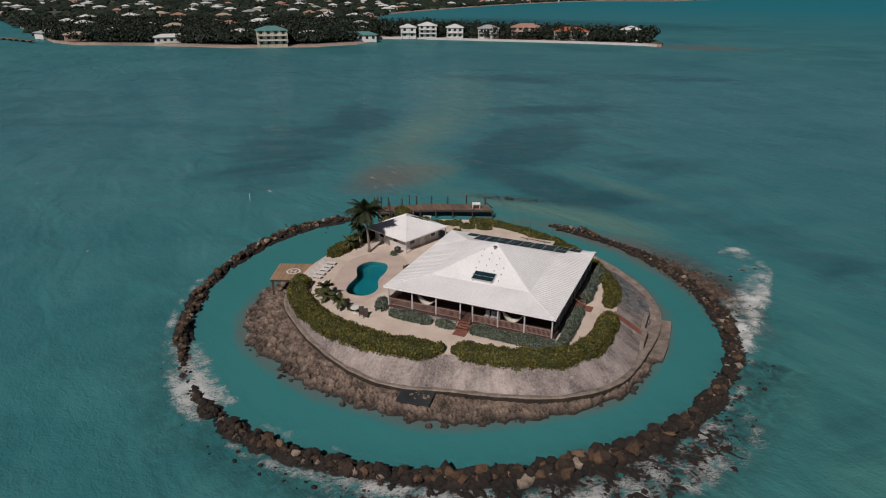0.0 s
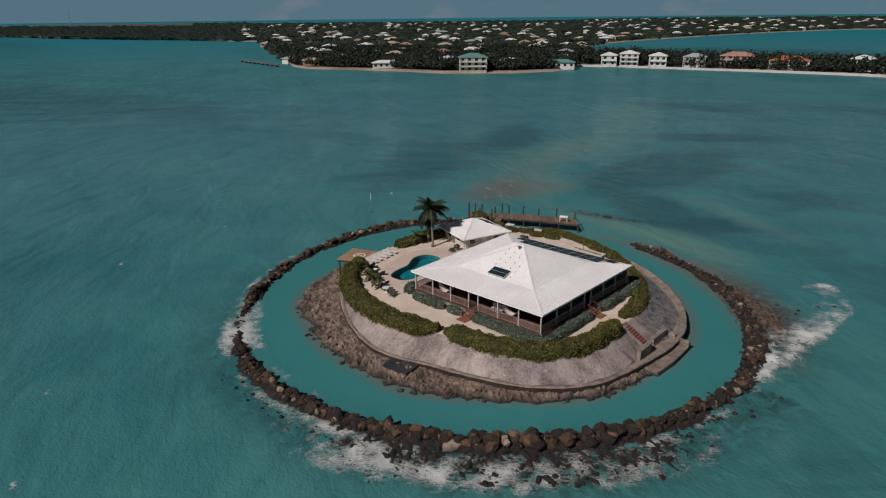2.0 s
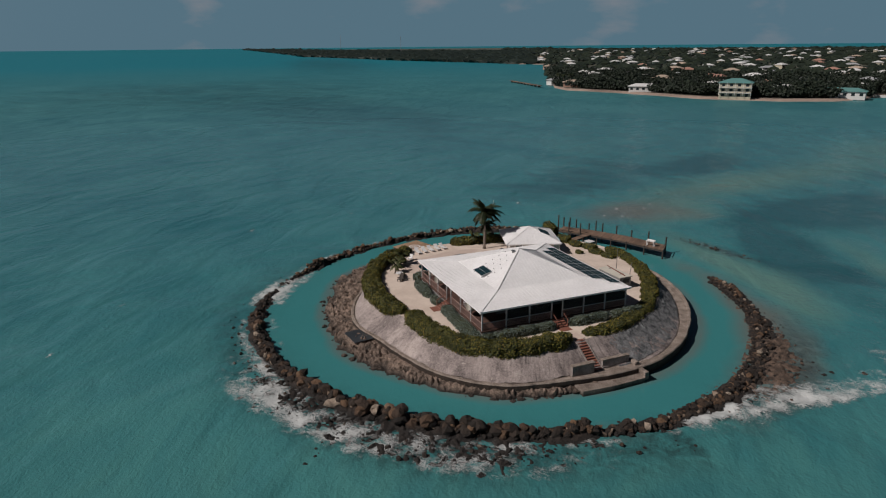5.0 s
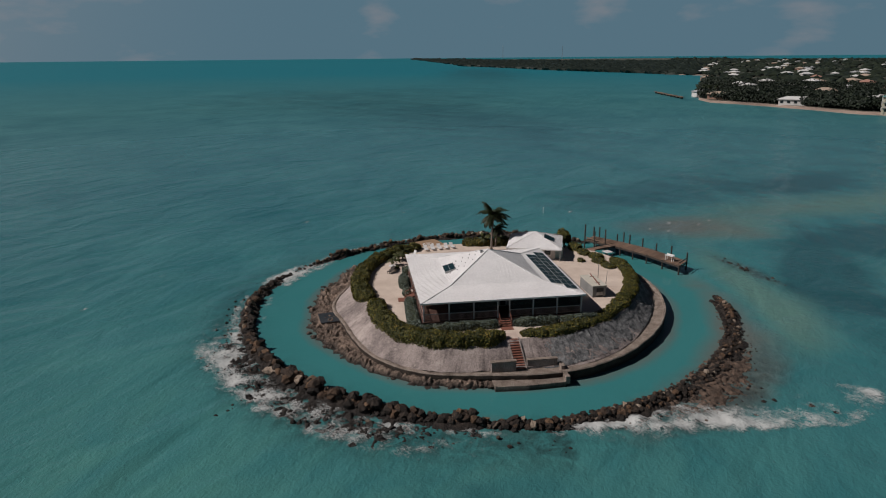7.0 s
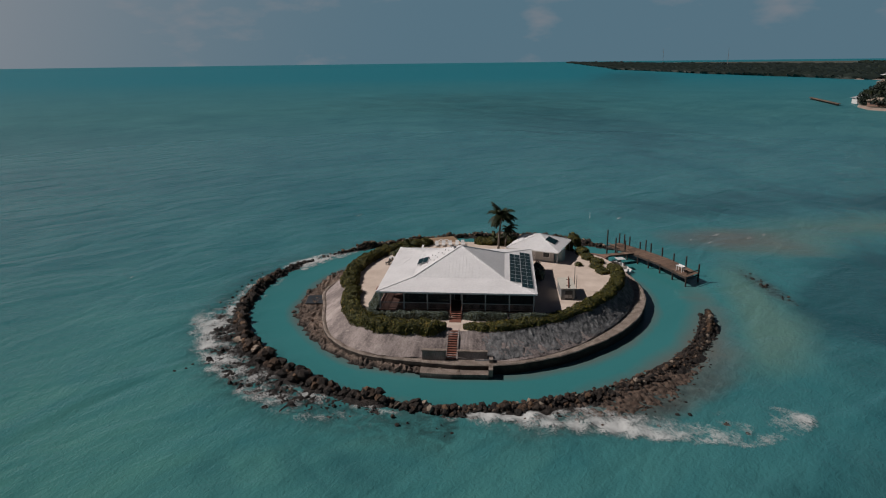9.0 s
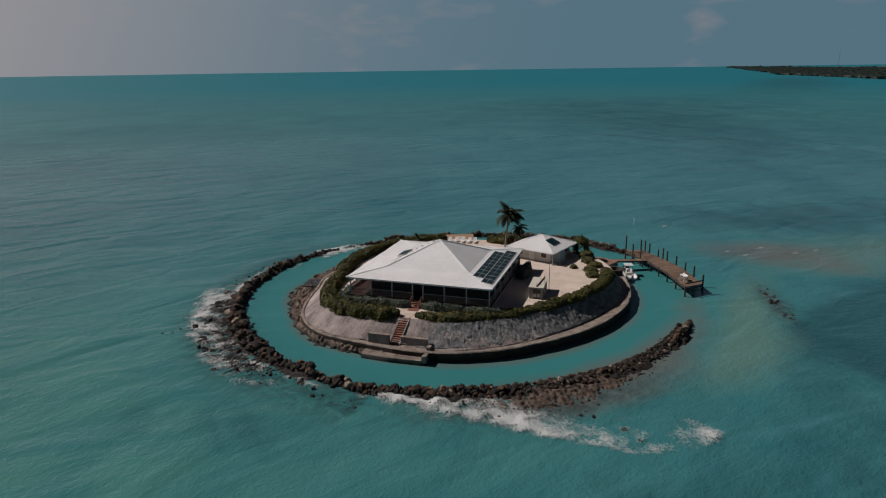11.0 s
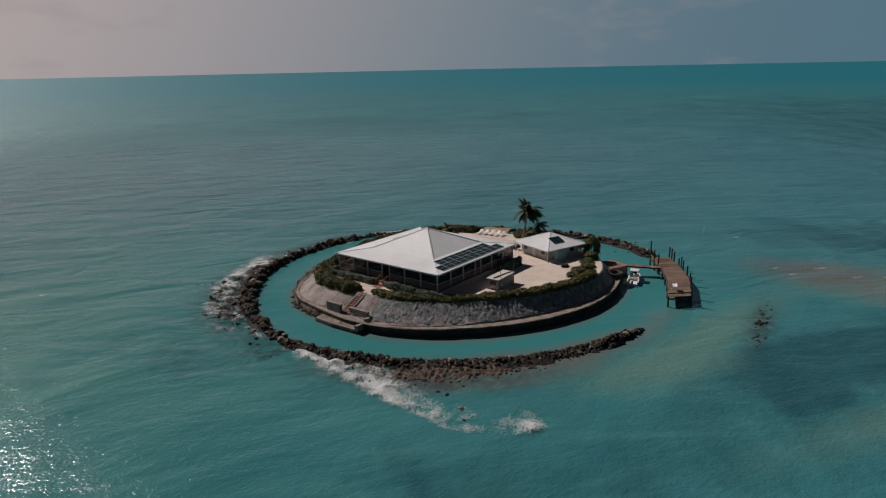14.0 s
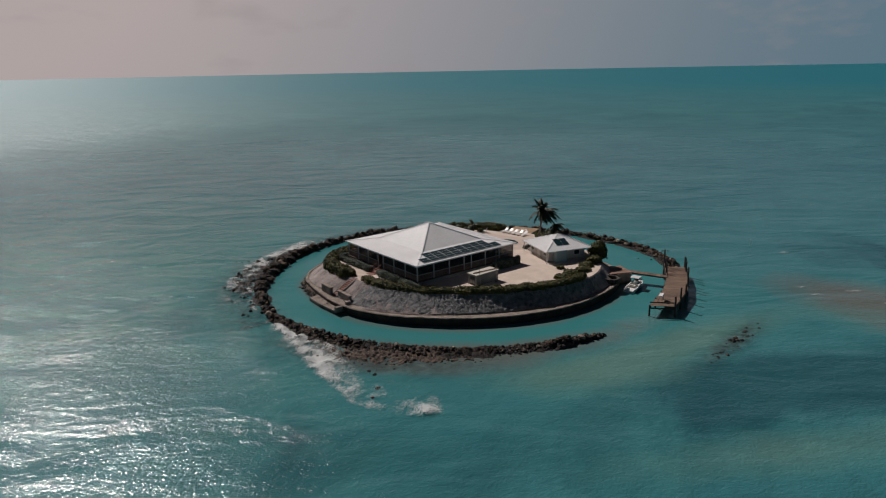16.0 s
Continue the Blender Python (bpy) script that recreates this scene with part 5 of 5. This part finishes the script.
# ---------------------------------------------------------------- steps in the bank, landing and slab
long_steps = thing("bank_steps", "long flight of red-brown steps down the bank", "steps", pose(15.1, 0.0, 0, 0, 0, 90))
for i in range(12):
    part("tread", Shape().box(0, -0.15 - 0.32 * i, 3.26 - 0.175 * i, 1.15, 0.34, 0.09), REDWOOD, long_steps)
for x in (-0.66, 0.66):
    part("kerb", Shape().beam((x, 0.1, 3.3), (x, -3.9, 1.15), 0.16, 0.3), CONCRETE, long_steps)
part("path_slab", Shape().box(0, 0.9, 3.28, 1.5, 1.7, 0.09), PAVING, long_steps)
small_steps = thing("rock_steps", "worn grey concrete steps down the sunny bank", "steps", pose(0.2, -16.4, 0, 0, 0, -8))
for i in range(8):
    part("tread", Shape().box(0, -0.36 * i, 3.05 - 0.24 * i, 1.2, 0.42, 0.26), CONCRETE, small_steps)
quay = thing("landing_quay", "stained concrete landing stage at the foot of the steps", "quay")
part("platform", Shape().prism([(18.3, -3.6), (21.5, -3.5), (21.75, 0.2), (21.55, 4.5), (18.3, 4.8)], -0.8, 0.62), LEDGE, quay)
part("parapet", Shape().box(19.0, -2.05, 1.4, 0.45, 2.8, 1.9), CONCRETE, quay)
part("parapet", Shape().box(18.55, 2.55, 1.25, 0.4, 3.5, 1.7), CONCRETE, quay)
part("end_block", Shape().box(20.2, 4.75, 0.75, 2.6, 0.5, 0.9).box(19.3, 4.75, 1.2, 0.8, 0.45, 0.9), LEDGE, quay)
part("cap_stone", Shape().box(19.0, -2.05, 2.40, 0.6, 2.95, 0.14).box(18.55, 2.55, 2.16, 0.52, 3.65, 0.14), LEDGE, quay)
slab = thing("dark_slab", "dark wet concrete slab on the rock shelf", "slab", pose(-0.7, -21.9, 0, 0, 0, 8))
part("slab_top", Shape().box(0, 0, 1.06, 3.5, 2.9, 0.12), DARKPAD, slab)
part("slab_base", Shape().box(0, 0.3, 0.5, 3.2, 2.0, 1.0), SHELF, slab)

# ---------------------------------------------------------------- dock, gangway, boat
terrace = thing("brick_terrace", "red brick terrace at the landing side", "terrace", pose(-22.2, 22.0, 0, 0, 0, -25))
part("base", Shape().box(0, 0, 0.95, 4.3, 3.9, 2.0), LEDGE, terrace)
tiles = Shape()
for i in range(14):
    for j in range(12):
        tiles.box(-2.05 + 0.315 * i, -1.85 + 0.335 * j, 1.97, 0.295, 0.315, 0.06)
part("paving", tiles, BRICK, terrace, "red brick paving")
tub = thing("stone_ring", "round stone fire ring on the landing terrace", "fire ring", pose(-18.2, 24.4, 0))
ro = Shape()
for i in range(18):
    a = 2 * math.pi * i / 18
    ro.box(1.2 * math.cos(a), 1.2 * math.sin(a), 1.72, 0.36, 0.38, 0.75, a)
part("stones", ro, PILE, tub)
part("floor", Shape().tube([(0, 0, 1.2), (0, 0, 1.5)], [1.1, 1.1], 20), LEDGE, tub)

FAR_EDGE = ((-33.4, 28.2), (-28.6, 31.8), (-23.0, 35.2), (-15.3, 38.0))
NEAR_EDGE = ((-31.2, 25.6), (-26.6, 29.2), (-20.8, 32.4), (-12.9, 35.4))


def along(line, u):
    k = min(2.999, max(0.0, u * 3))
    i, f = int(k), k - int(k)
    return line[i][0] + (line[i + 1][0] - line[i][0]) * f, line[i][1] + (line[i + 1][1] - line[i][1]) * f


DZ = 1.55
dock = thing("dock", "curved weathered timber dock on dark piles", "dock")
for i in range(105):
    (a, b), (c, d) = along(NEAR_EDGE, (i + 0.5) / 105), along(FAR_EDGE, (i + 0.5) / 105)
    part("plank", Shape().beam((a, b, DZ), (c, d, DZ), 0.2, 0.07), DOCKWOOD, dock)
for line in (NEAR_EDGE, FAR_EDGE):
    for u0, u1 in ((0, 1 / 3), (1 / 3, 2 / 3), (2 / 3, 1)):
        part("beam", Shape().beam((*along(line, u0), DZ - 0.18), (*along(line, u1), DZ - 0.18), 0.16, 0.26), PILE, dock)
for i in range(8):
    u = i / 7
    for line, tall in ((NEAR_EDGE, 0.1), (FAR_EDGE, 1.6)):
        x, y = along(line, u)
        h = DZ + tall + (0.25 * math.sin(i * 2.3) if tall > 1 else 0)
        if i == 0:
            h = DZ + (3.1 if tall < 1 else 1.9)
        part("pile", Shape().tube([(x, y, -1.5), (x, y, h)], [0.15, 0.13], 9), PILE, dock)
part("end_rail", Shape().beam((*along(NEAR_EDGE, 1), DZ + 0.55), (*along(FAR_EDGE, 1), DZ + 0.55), 0.08, 0.16).beam((*along(NEAR_EDGE, 1), DZ - 0.35), (*along(FAR_EDGE, 1), DZ - 0.35), 0.1, 0.2), PILE, dock)
part("low_rail", Shape().beam((*along(NEAR_EDGE, 0), DZ + 0.6), (*along(NEAR_EDGE, 0.33), DZ + 0.12), 0.08, 0.14), DOCKWOOD, dock)
for line, us in ((NEAR_EDGE, (0.12, 0.25)), (FAR_EDGE, (0.07, 0.36))):
    for u in us:
        x, y = along(line, u)
        part("pile", Shape().tube([(x, y, -1.5), (x, y, DZ + 2.0)], [0.14, 0.12], 9), PILE, dock)
bench = thing("fish_table", "white fish-cleaning table near the end of the dock", "table", pose(-16.0, 35.2, DZ + 0.035, 0, 0, 25))
part("tabletop", Shape().box(0, 0, 0.88, 1.5, 0.6, 0.08), WHITE, bench)
part("backboard", Shape().box(0, 0.28, 1.0, 1.5, 0.05, 0.2), WHITE, bench)
for x in (-0.65, 0.65):
    for y in (-0.24, 0.24):
        part("leg", Shape().box(x, y, 0.44, 0.09, 0.09, 0.88), WHITE, bench)
gang = thing("gangway", "narrow timber gangway from the terrace to the dock", "gangway")
for i in range(34):
    u = (i + 0.5) / 34
    x, y = -23.6 - 3.0 * u, 23.1 + 6.3 * u
    part("plank", Shape().beam((x - 0.55, y - 0.26, 1.86 - 0.24 * u), (x + 0.55, y + 0.26, 1.86 - 0.24 * u), 0.19, 0.05), DOCKWOOD, gang)
for dx in (-0.5, 0.5):
    part("rail_beam", Shape().beam((-23.6 + dx, 23.1 + dx * 0.47, 1.72), (-26.6 + dx, 29.4 + dx * 0.47, 1.5), 0.1, 0.18), PILE, gang)

boat = thing("motorboat", "white open motorboat with a small canopy moored at the gangway", "boat", pose(-21.9, 26.5, 0.0, 0, 0, 196) @ Matrix.Diagonal((0.88, 0.88, 0.88, 1)))
hull = Shape()
secs = []
for i in range(13):
    u = i / 12
    x = -3.2 + 6.4 * u
    half = 1.08 * (1 - max(0, (u - 0.55) / 0.45) ** 2.2 * 0.93)
    sheer = 0.72 + 0.28 * u ** 2
    keel = -0.25 + 0.6 * max(0, (u - 0.6) / 0.4) ** 2
    secs.append([(x, -half, sheer), (x, -half * 0.92, 0.15 + 0.2 * u), (x, 0, keel), (x, half * 0.92, 0.15 + 0.2 * u), (x, half, sheer), (x, half * 0.82, sheer), (x, half * 0.78, 0.35), (x, -half * 0.78, 0.35), (x, -half * 0.82, sheer)])
for sec in secs:
    hull.v.extend(sec)
for i in range(12):
    for k in range(9):
        a, b = i * 9 + k, i * 9 + (k + 1) % 9
        hull.f.append((a, b, b + 9, a + 9))
hull.f.append(tuple(range(9)))
hull.f.append(tuple(range(12 * 9, 13 * 9))[::-1])
part("hull", hull, PLASTIC, boat, "white fibreglass hull")
part("foredeck", Shape().add([(1.6, -0.8, 0.9), (2.6, -0.5, 0.95), (3.1, 0, 1.0), (2.6, 0.5, 0.95), (1.6, 0.8, 0.9)], [(0, 1, 2, 3, 4)]), PLASTIC, boat)
part("console", Shape().box(0.1, 0, 0.8, 0.7, 0.8, 0.95, 0, 0.8), PLASTIC, boat)
part("seat", Shape().box(-1.0, 0, 0.6, 0.5, 1.2, 0.5), CANVAS, boat, "cream cushioned seat")
part("canopy", Shape().box(0.1, 0, 2.1, 1.7, 1.6, 0.07), PLASTIC, boat)
for x in (-0.6, 0.8):
    for y in (-0.65, 0.65):
        part("canopy_post", Shape().tube([(x, y, 0.35), (x, y * 1.05, 2.08)], [0.025, 0.025], 6), METAL, boat)
part("outboard", Shape().box(-3.45, 0, 0.75, 0.45, 0.4, 0.6, 0, 0.8).box(-3.45, 0, 0.1, 0.2, 0.15, 0.9), PLASTIC, boat)
part("screen", Shape().beam((0.5, -0.4, 1.45), (0.5, 0.4, 1.45), 0.04, 0.4), PANE, boat)
mk = thing("channel_marker", "thin white pole standing in the open water", "marker pole", pose(-60.3, 26.0, 0))
part("pole", Shape().tube([(0, 0, -1.5), (0, 0, 1.3)], [0.07, 0.05], 8), WHITE, mk)
part("cap", Shape().tube([(0, 0, 1.25), (0, 0, 1.45)], [0.08, 0.03], 8), WHITE, mk)

# ---------------------------------------------------------------- far shore
NEAR_SHORE = ((84, 2100), (90, 1950), (95, 1680), (101, 1620), (107, 1350), (113, 1080), (119, 860), (120.4, 740), (120.9, 430), (123, 402), (127, 387), (131, 388), (134, 391), (140, 422), (144, 444), (147, 462), (148.2, 488), (148.6, 560), (148.9, 760), (149.2, 1120), (151.6, 1160), (157, 1330), (163, 1560), (170, 2080), (172.5, 3000), (174.6, 4300))


def shore(deg):
    for (a, r), (b, q) in zip(NEAR_SHORE, NEAR_SHORE[1:]):
        if a <= deg <= b:
            return r + (q - r) * (deg - a) / (b - a)
    return 9999


def place(deg, r):
    """A point of the far shore, by direction and distance from the house."""
    return r * math.cos(radians(deg)), r * math.sin(radians(deg))


def land_sheet(name, label, a0, a1, near, back, steps_, rows):
    s, beach = Shape(), Shape()
    for i in range(steps_ + 1):
        deg = a0 + (a1 - a0) * i / steps_
        n, b = near(deg), back(deg)
        n += 3 * wobble(n * math.cos(radians(deg)), n * math.sin(radians(deg)), 0, 30)
        for k in range(rows + 1):
            u = (k / rows) ** 1.5
            r = n + 9 + (b - n - 9) * u
            s.v.append((*place(deg, r), sea_level(r) + (1.3 if k < rows else -1.0)))
        for r, z in ((n - 1, -0.8), (n + 2, 0.15), (n + 10, 1.36), (n + 13, 1.2)):
            beach.v.append((*place(deg, r), sea_level(r) + z))
    m = rows + 1
    for i in range(steps_):
        for k in range(rows):
            a = i * m + k
            s.f.append((a, a + 1, a + m + 1, a + m))
        for k in range(3):
            a = i * 4 + k
            beach.f.append((a, a + 1, a + 5, a + 4))
    g = tagged(part(name, s, FARGROUND, label=label), kind="structure", category="land")
    tagged(part("beach", beach, FARSAND, label="narrow pink-tan beach and low sea wall along the far shore"), kind="structure", category="beach")


land_sheet("mainland", "low wooded mainland behind the bay", 84, 174.6, shore, lambda d: max(3600 if d < 150 else 4000, shore(d) + 60), 700, 10)
SPIT = ((93.6, 412, 440), (95, 420, 482), (100, 424, 478), (109, 432, 505), (114, 442, 540), (119, 450, 575), (121.2, 455, 580))


def spit(deg, k):
    for a, b in zip(SPIT, SPIT[1:]):
        if a[0] <= deg <= b[0]:
            return a[k] + (b[k] - a[k]) * (deg - a[0]) / (b[0] - a[0])
    return SPIT[-1][k]


land_sheet("peninsula", "narrow built-up peninsula with a sea wall", 93.6, 121.2, lambda d: spit(d, 1), lambda d: spit(d, 2), 140, 5)
structure("sea_wall_far", Shape().add([(*place(94 + 27 * i / 60, spit(94 + 27 * i / 60, 1) + dr), z) for i in range(61) for dr, z in ((-1.0, -0.5), (-1.0, 1.5), (0.2, 1.5), (0.2, -0.5))],
                                      [(i * 4 + k, i * 4 + k + 1, i * 4 + k + 5, i * 4 + k + 4) for i in range(60) for k in range(3)]), STUCCO, "pale concrete sea wall along the peninsula")

ROOFS = {k: mottled("roof_" + k, tuple(c * 0.8 for c in v), v, 0.4, 0.7) for k, v in dict(white=(0.66, 0.66, 0.65), grey=(0.36, 0.37, 0.38), teal=(0.10, 0.24, 0.23), tan=(0.42, 0.33, 0.26), rust=(0.42, 0.13, 0.06), salmon=(0.40, 0.22, 0.17)).items()}
WALLS = {k: mottled("wall_" + k, tuple(c * 0.85 for c in v), v, 0.4, 0.85) for k, v in dict(white=(0.62, 0.61, 0.59), cream=(0.46, 0.42, 0.32), pink=(0.42, 0.25, 0.19), grey=(0.28, 0.29, 0.29), mint=(0.29, 0.36, 0.32)).items()}


def shore_house(label, at, w, d, h, wall, roof, storeys, detail=True):
    """A far house: walls, hip roof with eaves, windows on every storey and a gallery on the bay side."""
    h *= 0.86
    ob = thing("shore_house", label, "house", at, "houses on the far shore")
    part("wall", Shape().box(0, 0, h / 2 - 0.5, w, d, h + 1), WALLS[wall], ob)
    o, rise = 0.9, min(w, d) * 0.2
    rx = max(0.4, (w - d) / 2) if w > d else 0.3
    ry = 0.3 if w > d else (d - w) / 2
    s = Shape()
    s.add([(-w / 2 - o, -d / 2 - o, h), (w / 2 + o, -d / 2 - o, h), (w / 2 + o, d / 2 + o, h), (-w / 2 - o, d / 2 + o, h), (-rx, -ry, h + rise), (rx, -ry, h + rise), (rx, ry, h + rise), (-rx, ry, h + rise)],
          [(0, 1, 5, 4), (1, 2, 6, 5), (2, 3, 7, 6), (3, 0, 4, 7), (4, 5, 6, 7), (3, 2, 1, 0)])
    s.box(0, 0, h - 0.12, w + 2 * o, d + 2 * o, 0.22)
    part("roof", s, ROOFS[roof], ob)
    if detail:
        for f in range(storeys):
            z = (f + 0.55) * h / storeys
            n = max(2, int(w / 4))
            for i in range(n):
                x = -w / 2 + w * (i + 0.5) / n
                p = part("window", Shape().box(x, -d / 2 - 0.04, z, 1.9, 0.12, 1.7), PANE, ob)
            if f:
                g = part("gallery", Shape().box(0, -d / 2 - 0.9, f * h / storeys, w, 1.8, 0.2).box(0, -d / 2 - 1.75, f * h / storeys + 0.9, w, 0.08, 0.1), WALLS["white"], ob)
                for i in range(n + 1):
                    part("column", Shape().box(-w / 2 + w * i / n, -d / 2 - 1.7, (f - 0.5) * h / storeys + (h / storeys) * 0.5, 0.25, 0.25, h / storeys * 2 if f == storeys - 1 else h / storeys), WALLS["white"], g)
    else:
        for x in (-w * 0.28, w * 0.28):
            part("window", Shape().box(x, -d / 2 - 0.04, h * 0.5, w * 0.2, 0.12, h * 0.4), PANE, ob)
    return ob


def facing(x, y, extra=0.0):
    return pose(x, y, 1.3 + sea_level(math.hypot(x, y)), 0, 0, math.degrees(math.atan2(y, x)) - 90 + extra)


SITES = (("three-storey cream house with a teal hip roof on the shore", -262, 300, 19, 13, 11.0, "cream", "teal", 3),
         ("low white beach house with a flat white roof", -334, 284, 21, 9, 4.6, "white", "white", 1),
         ("long low pavilion with a teal roof at the point", -230, 356, 27, 10, 4.8, "white", "teal", 1),
         ("tall narrow white house with galleries", -210, 398, 11, 12, 8.8, "white", "white", 2),
         ("tall white house with galleries and a white roof", -197, 405, 13, 12, 10.2, "white", "white", 3),
         ("white two-storey house with a white roof", -177, 411, 12, 12, 8.8, "white", "white", 2),
         ("white two-storey house between the palms", -154, 422, 15, 12, 8.2, "white", "grey", 2),
         ("salmon three-storey house with a salmon roof", -126, 428, 22, 13, 9.6, "pink", "salmon", 3),
         ("wide house with a rust-orange tiled roof", -93, 434, 24, 14, 7.0, "white", "rust", 2),
         ("white house near the end of the peninsula", -52, 445, 13, 12, 9.0, "white", "white", 2),
         ("brown-roofed house behind the beach", -396, 352, 16, 12, 6.6, "pink", "tan", 2),
         ("white house with a grey roof among trees", -383, 442, 17, 12, 6.6, "white", "white", 2),
         ("house with a rust-coloured roof among trees", -386, 405, 15, 12, 6.2, "cream", "salmon", 2),
         ("small white house among trees", -405, 393, 12, 10, 4.6, "white", "white", 1),
         ("small pink house beside the pier", -405, 268, 15, 9, 4.8, "pink", "tan", 1),
         ("white house behind the pavilion", -283, 452, 14, 11, 7.0, "white", "grey", 2))
for lab, x, y, w, d, h, wall, roof, st_ in SITES:
    shore_house(lab, facing(x, y), w, d, h, wall, roof, st_)

rh = random.Random(21)
kinds = []
for lab, w, d, h, wall, roof in (("white house with a white roof in the far woods", 15, 11, 5.2, "white", "white"), ("low grey-roofed house in the far woods", 18, 11, 4.0, "white", "grey"), ("cream house with a white roof in the far woods", 13, 11, 6.4, "cream", "white"),
                                 ("tan-roofed house in the far woods", 16, 12, 4.6, "pink", "tan"), ("mint house with a white roof in the far woods", 14, 10, 5.4, "mint", "white"), ("rust-roofed house in the far woods", 15, 12, 4.8, "cream", "salmon")):
    kinds.append([lab, w, d, h, wall, roof, None])
taken = [(x, y) for _, x, y, *_r in SITES]
count = 0
for _ in range(3000):
    if count > 300:
        break
    deg = rh.uniform(90, 150)
    lo = shore(deg) + 45
    r = lo + (min(3300, lo + 2300) - lo) * rh.random() ** 1.7
    x, y = place(deg, r)
    if any((x - a) ** 2 + (y - b) ** 2 < (26 + r * 0.008) ** 2 for a, b in taken):
        continue
    taken.append((x, y))
    count += 1
    kd = kinds[rh.choice((0, 0, 1, 1, 2, 2, 3, 4, 5))]
    m = facing(x, y, rh.choice((0, 90, 25, -30, 60)))
    if kd[6] is None:
        kd[6] = shore_house(kd[0], m, *kd[1:6], 1, False)
    else:
        copy_thing(kd[6], m)

# woods: leafy crowns near the shore, simpler crowns behind
wood, wood_far, grove = Shape(), Shape(), Shape()
ico = bmesh.new()
bmesh.ops.create_icosphere(ico, subdivisions=1, radius=1.0)
ICO_V, ICO_F = [v.co.copy() for v in ico.verts], [tuple(v.index for v in f.verts) for f in ico.faces]
ico.free()
rt = random.Random(33)


def crown(shape, x, y, z, w, h):
    off = Vector((x, y, 0)) * 0.13
    shape.add([(x + v.x * w * k, y + v.y * w * k, z + max(-0.35, v.z) * h * k) for v in ICO_V for k in (1 + 0.55 * noise.noise(v * 1.3 + off),)], ICO_F)


def leafy_tree(shape, x, y, z, w, h, leaves=110):
    for _ in range(leaves):
        a, b = rt.uniform(0, 6.28), rt.gauss(0, 0.5)
        k = rt.random() ** 0.4
        p = (x + math.cos(a) * w * k * math.cos(b), y + math.sin(a) * w * k * math.cos(b), z + h * (0.55 + 0.5 * math.sin(b) * k))
        leafage(shape, rt, p, (math.cos(a), math.sin(a), 0.8), 1.5)


def clear(x, y, gap):
    return all((x - a) ** 2 + (y - b) ** 2 > gap * gap for a, b in taken)


for _ in range(3600):
    deg = rt.uniform(121, 149)
    n = shore(deg)
    r = n + 14 + 260 * rt.random() ** 1.3
    x, y = place(deg, r)
    if clear(x, y, 7.5):
        leafy_tree(wood, x, y, 1.2, rt.uniform(2.2, 5.2), rt.uniform(3.5, 9.5), 60)
for _ in range(850):
    deg = rt.uniform(94.5, 121)
    r = spit(deg, 1) + 6 + (spit(deg, 2) - spit(deg, 1) - 10) * rt.random()
    x, y = place(deg, r)
    if clear(x, y, 6.5):
        leafy_tree(wood, x, y, 1.2, rt.uniform(2.0, 4.2), rt.uniform(4.0, 11.0), 80)
for _ in range(7500):
    deg = rt.uniform(85, 153)
    n = shore(deg)
    r = n + 25 + (min(3550, n + 2700) - n) * rt.random() ** 1.5
    x, y = place(deg, r)
    if clear(x, y, 8 + r * 0.003):
        k = 1 + r / 1600
        crown(wood_far, x, y, sea_level(r) + 2.0, rt.uniform(3.0, 6.0) * k, rt.uniform(2.5, 6.2))
for _ in range(2600):
    deg = rt.uniform(150.5, 174.3)
    n = shore(deg)
    r = n + (18 if deg < 157 else 4) + (min(3900, n + 1500) - n) * rt.random() ** 2.0
    x, y = place(deg, r)
    crown(grove, x, y, sea_level(r) + 1.5, rt.uniform(7, 14) * (1 + r / 2500), rt.uniform(5, 8))
for nm, shp, mt, lab in (("shore_trees", wood, WOODS, "dark green trees between the shore houses"), ("inland_woods", wood_far, WOODS, "dark green woods stretching inland"), ("mangrove", grove, MANGROVE, "dark low mangrove coast far across the water")):
    tagged(part(nm, shp, mt, label=lab), kind="stuff", category="woods")

far_palm = palm_tree("tall palm standing among the shore houses", facing(-70, 442), 9.0, 3.4, 14, (0.6, 0.2), 77)
for deg, dr in ((96.5, 16), (97.6, 28), (98.7, 18), (99.4, 36), (100.4, 22), (95.4, 20), (102.0, 12), (103.8, 14), (108.2, 12), (110.8, 16), (112.6, 14), (115.0, 18), (117.8, 16), (147.4, 26), (147.9, 30), (146.8, 40)):
    r = (spit(deg, 1) if deg < 121 else shore(deg)) + dr
    copy_thing(far_palm, facing(*place(deg, r), deg * 37))
pier = thing("far_pier", "low timber pier with rocks off the far point", "pier")
for i in range(9):
    x, y = -432 - 9.5 * i, 252 + 1.8 * i
    part("span", Shape().box(x, y, 1.6, 9.0, 2.6, 0.4, radians(-10)), DOCKWOOD, pier)
    part("pile", Shape().box(x, y, 0.2, 0.5, 2.2, 2.8, radians(-10)), PILE, pier)
for i, (x, y, h) in enumerate(((-3000, 700, 70), (-2500, 820, 62))):
    tw = thing("radio_mast", "thin radio mast rising over the far coast", "mast", pose(x, y, sea_level(math.hypot(x, y))))
    part("lattice", Shape().tube([(0, 0, 0), (0, 0, h)], [0.9, 0.5], 4), METAL, tw)
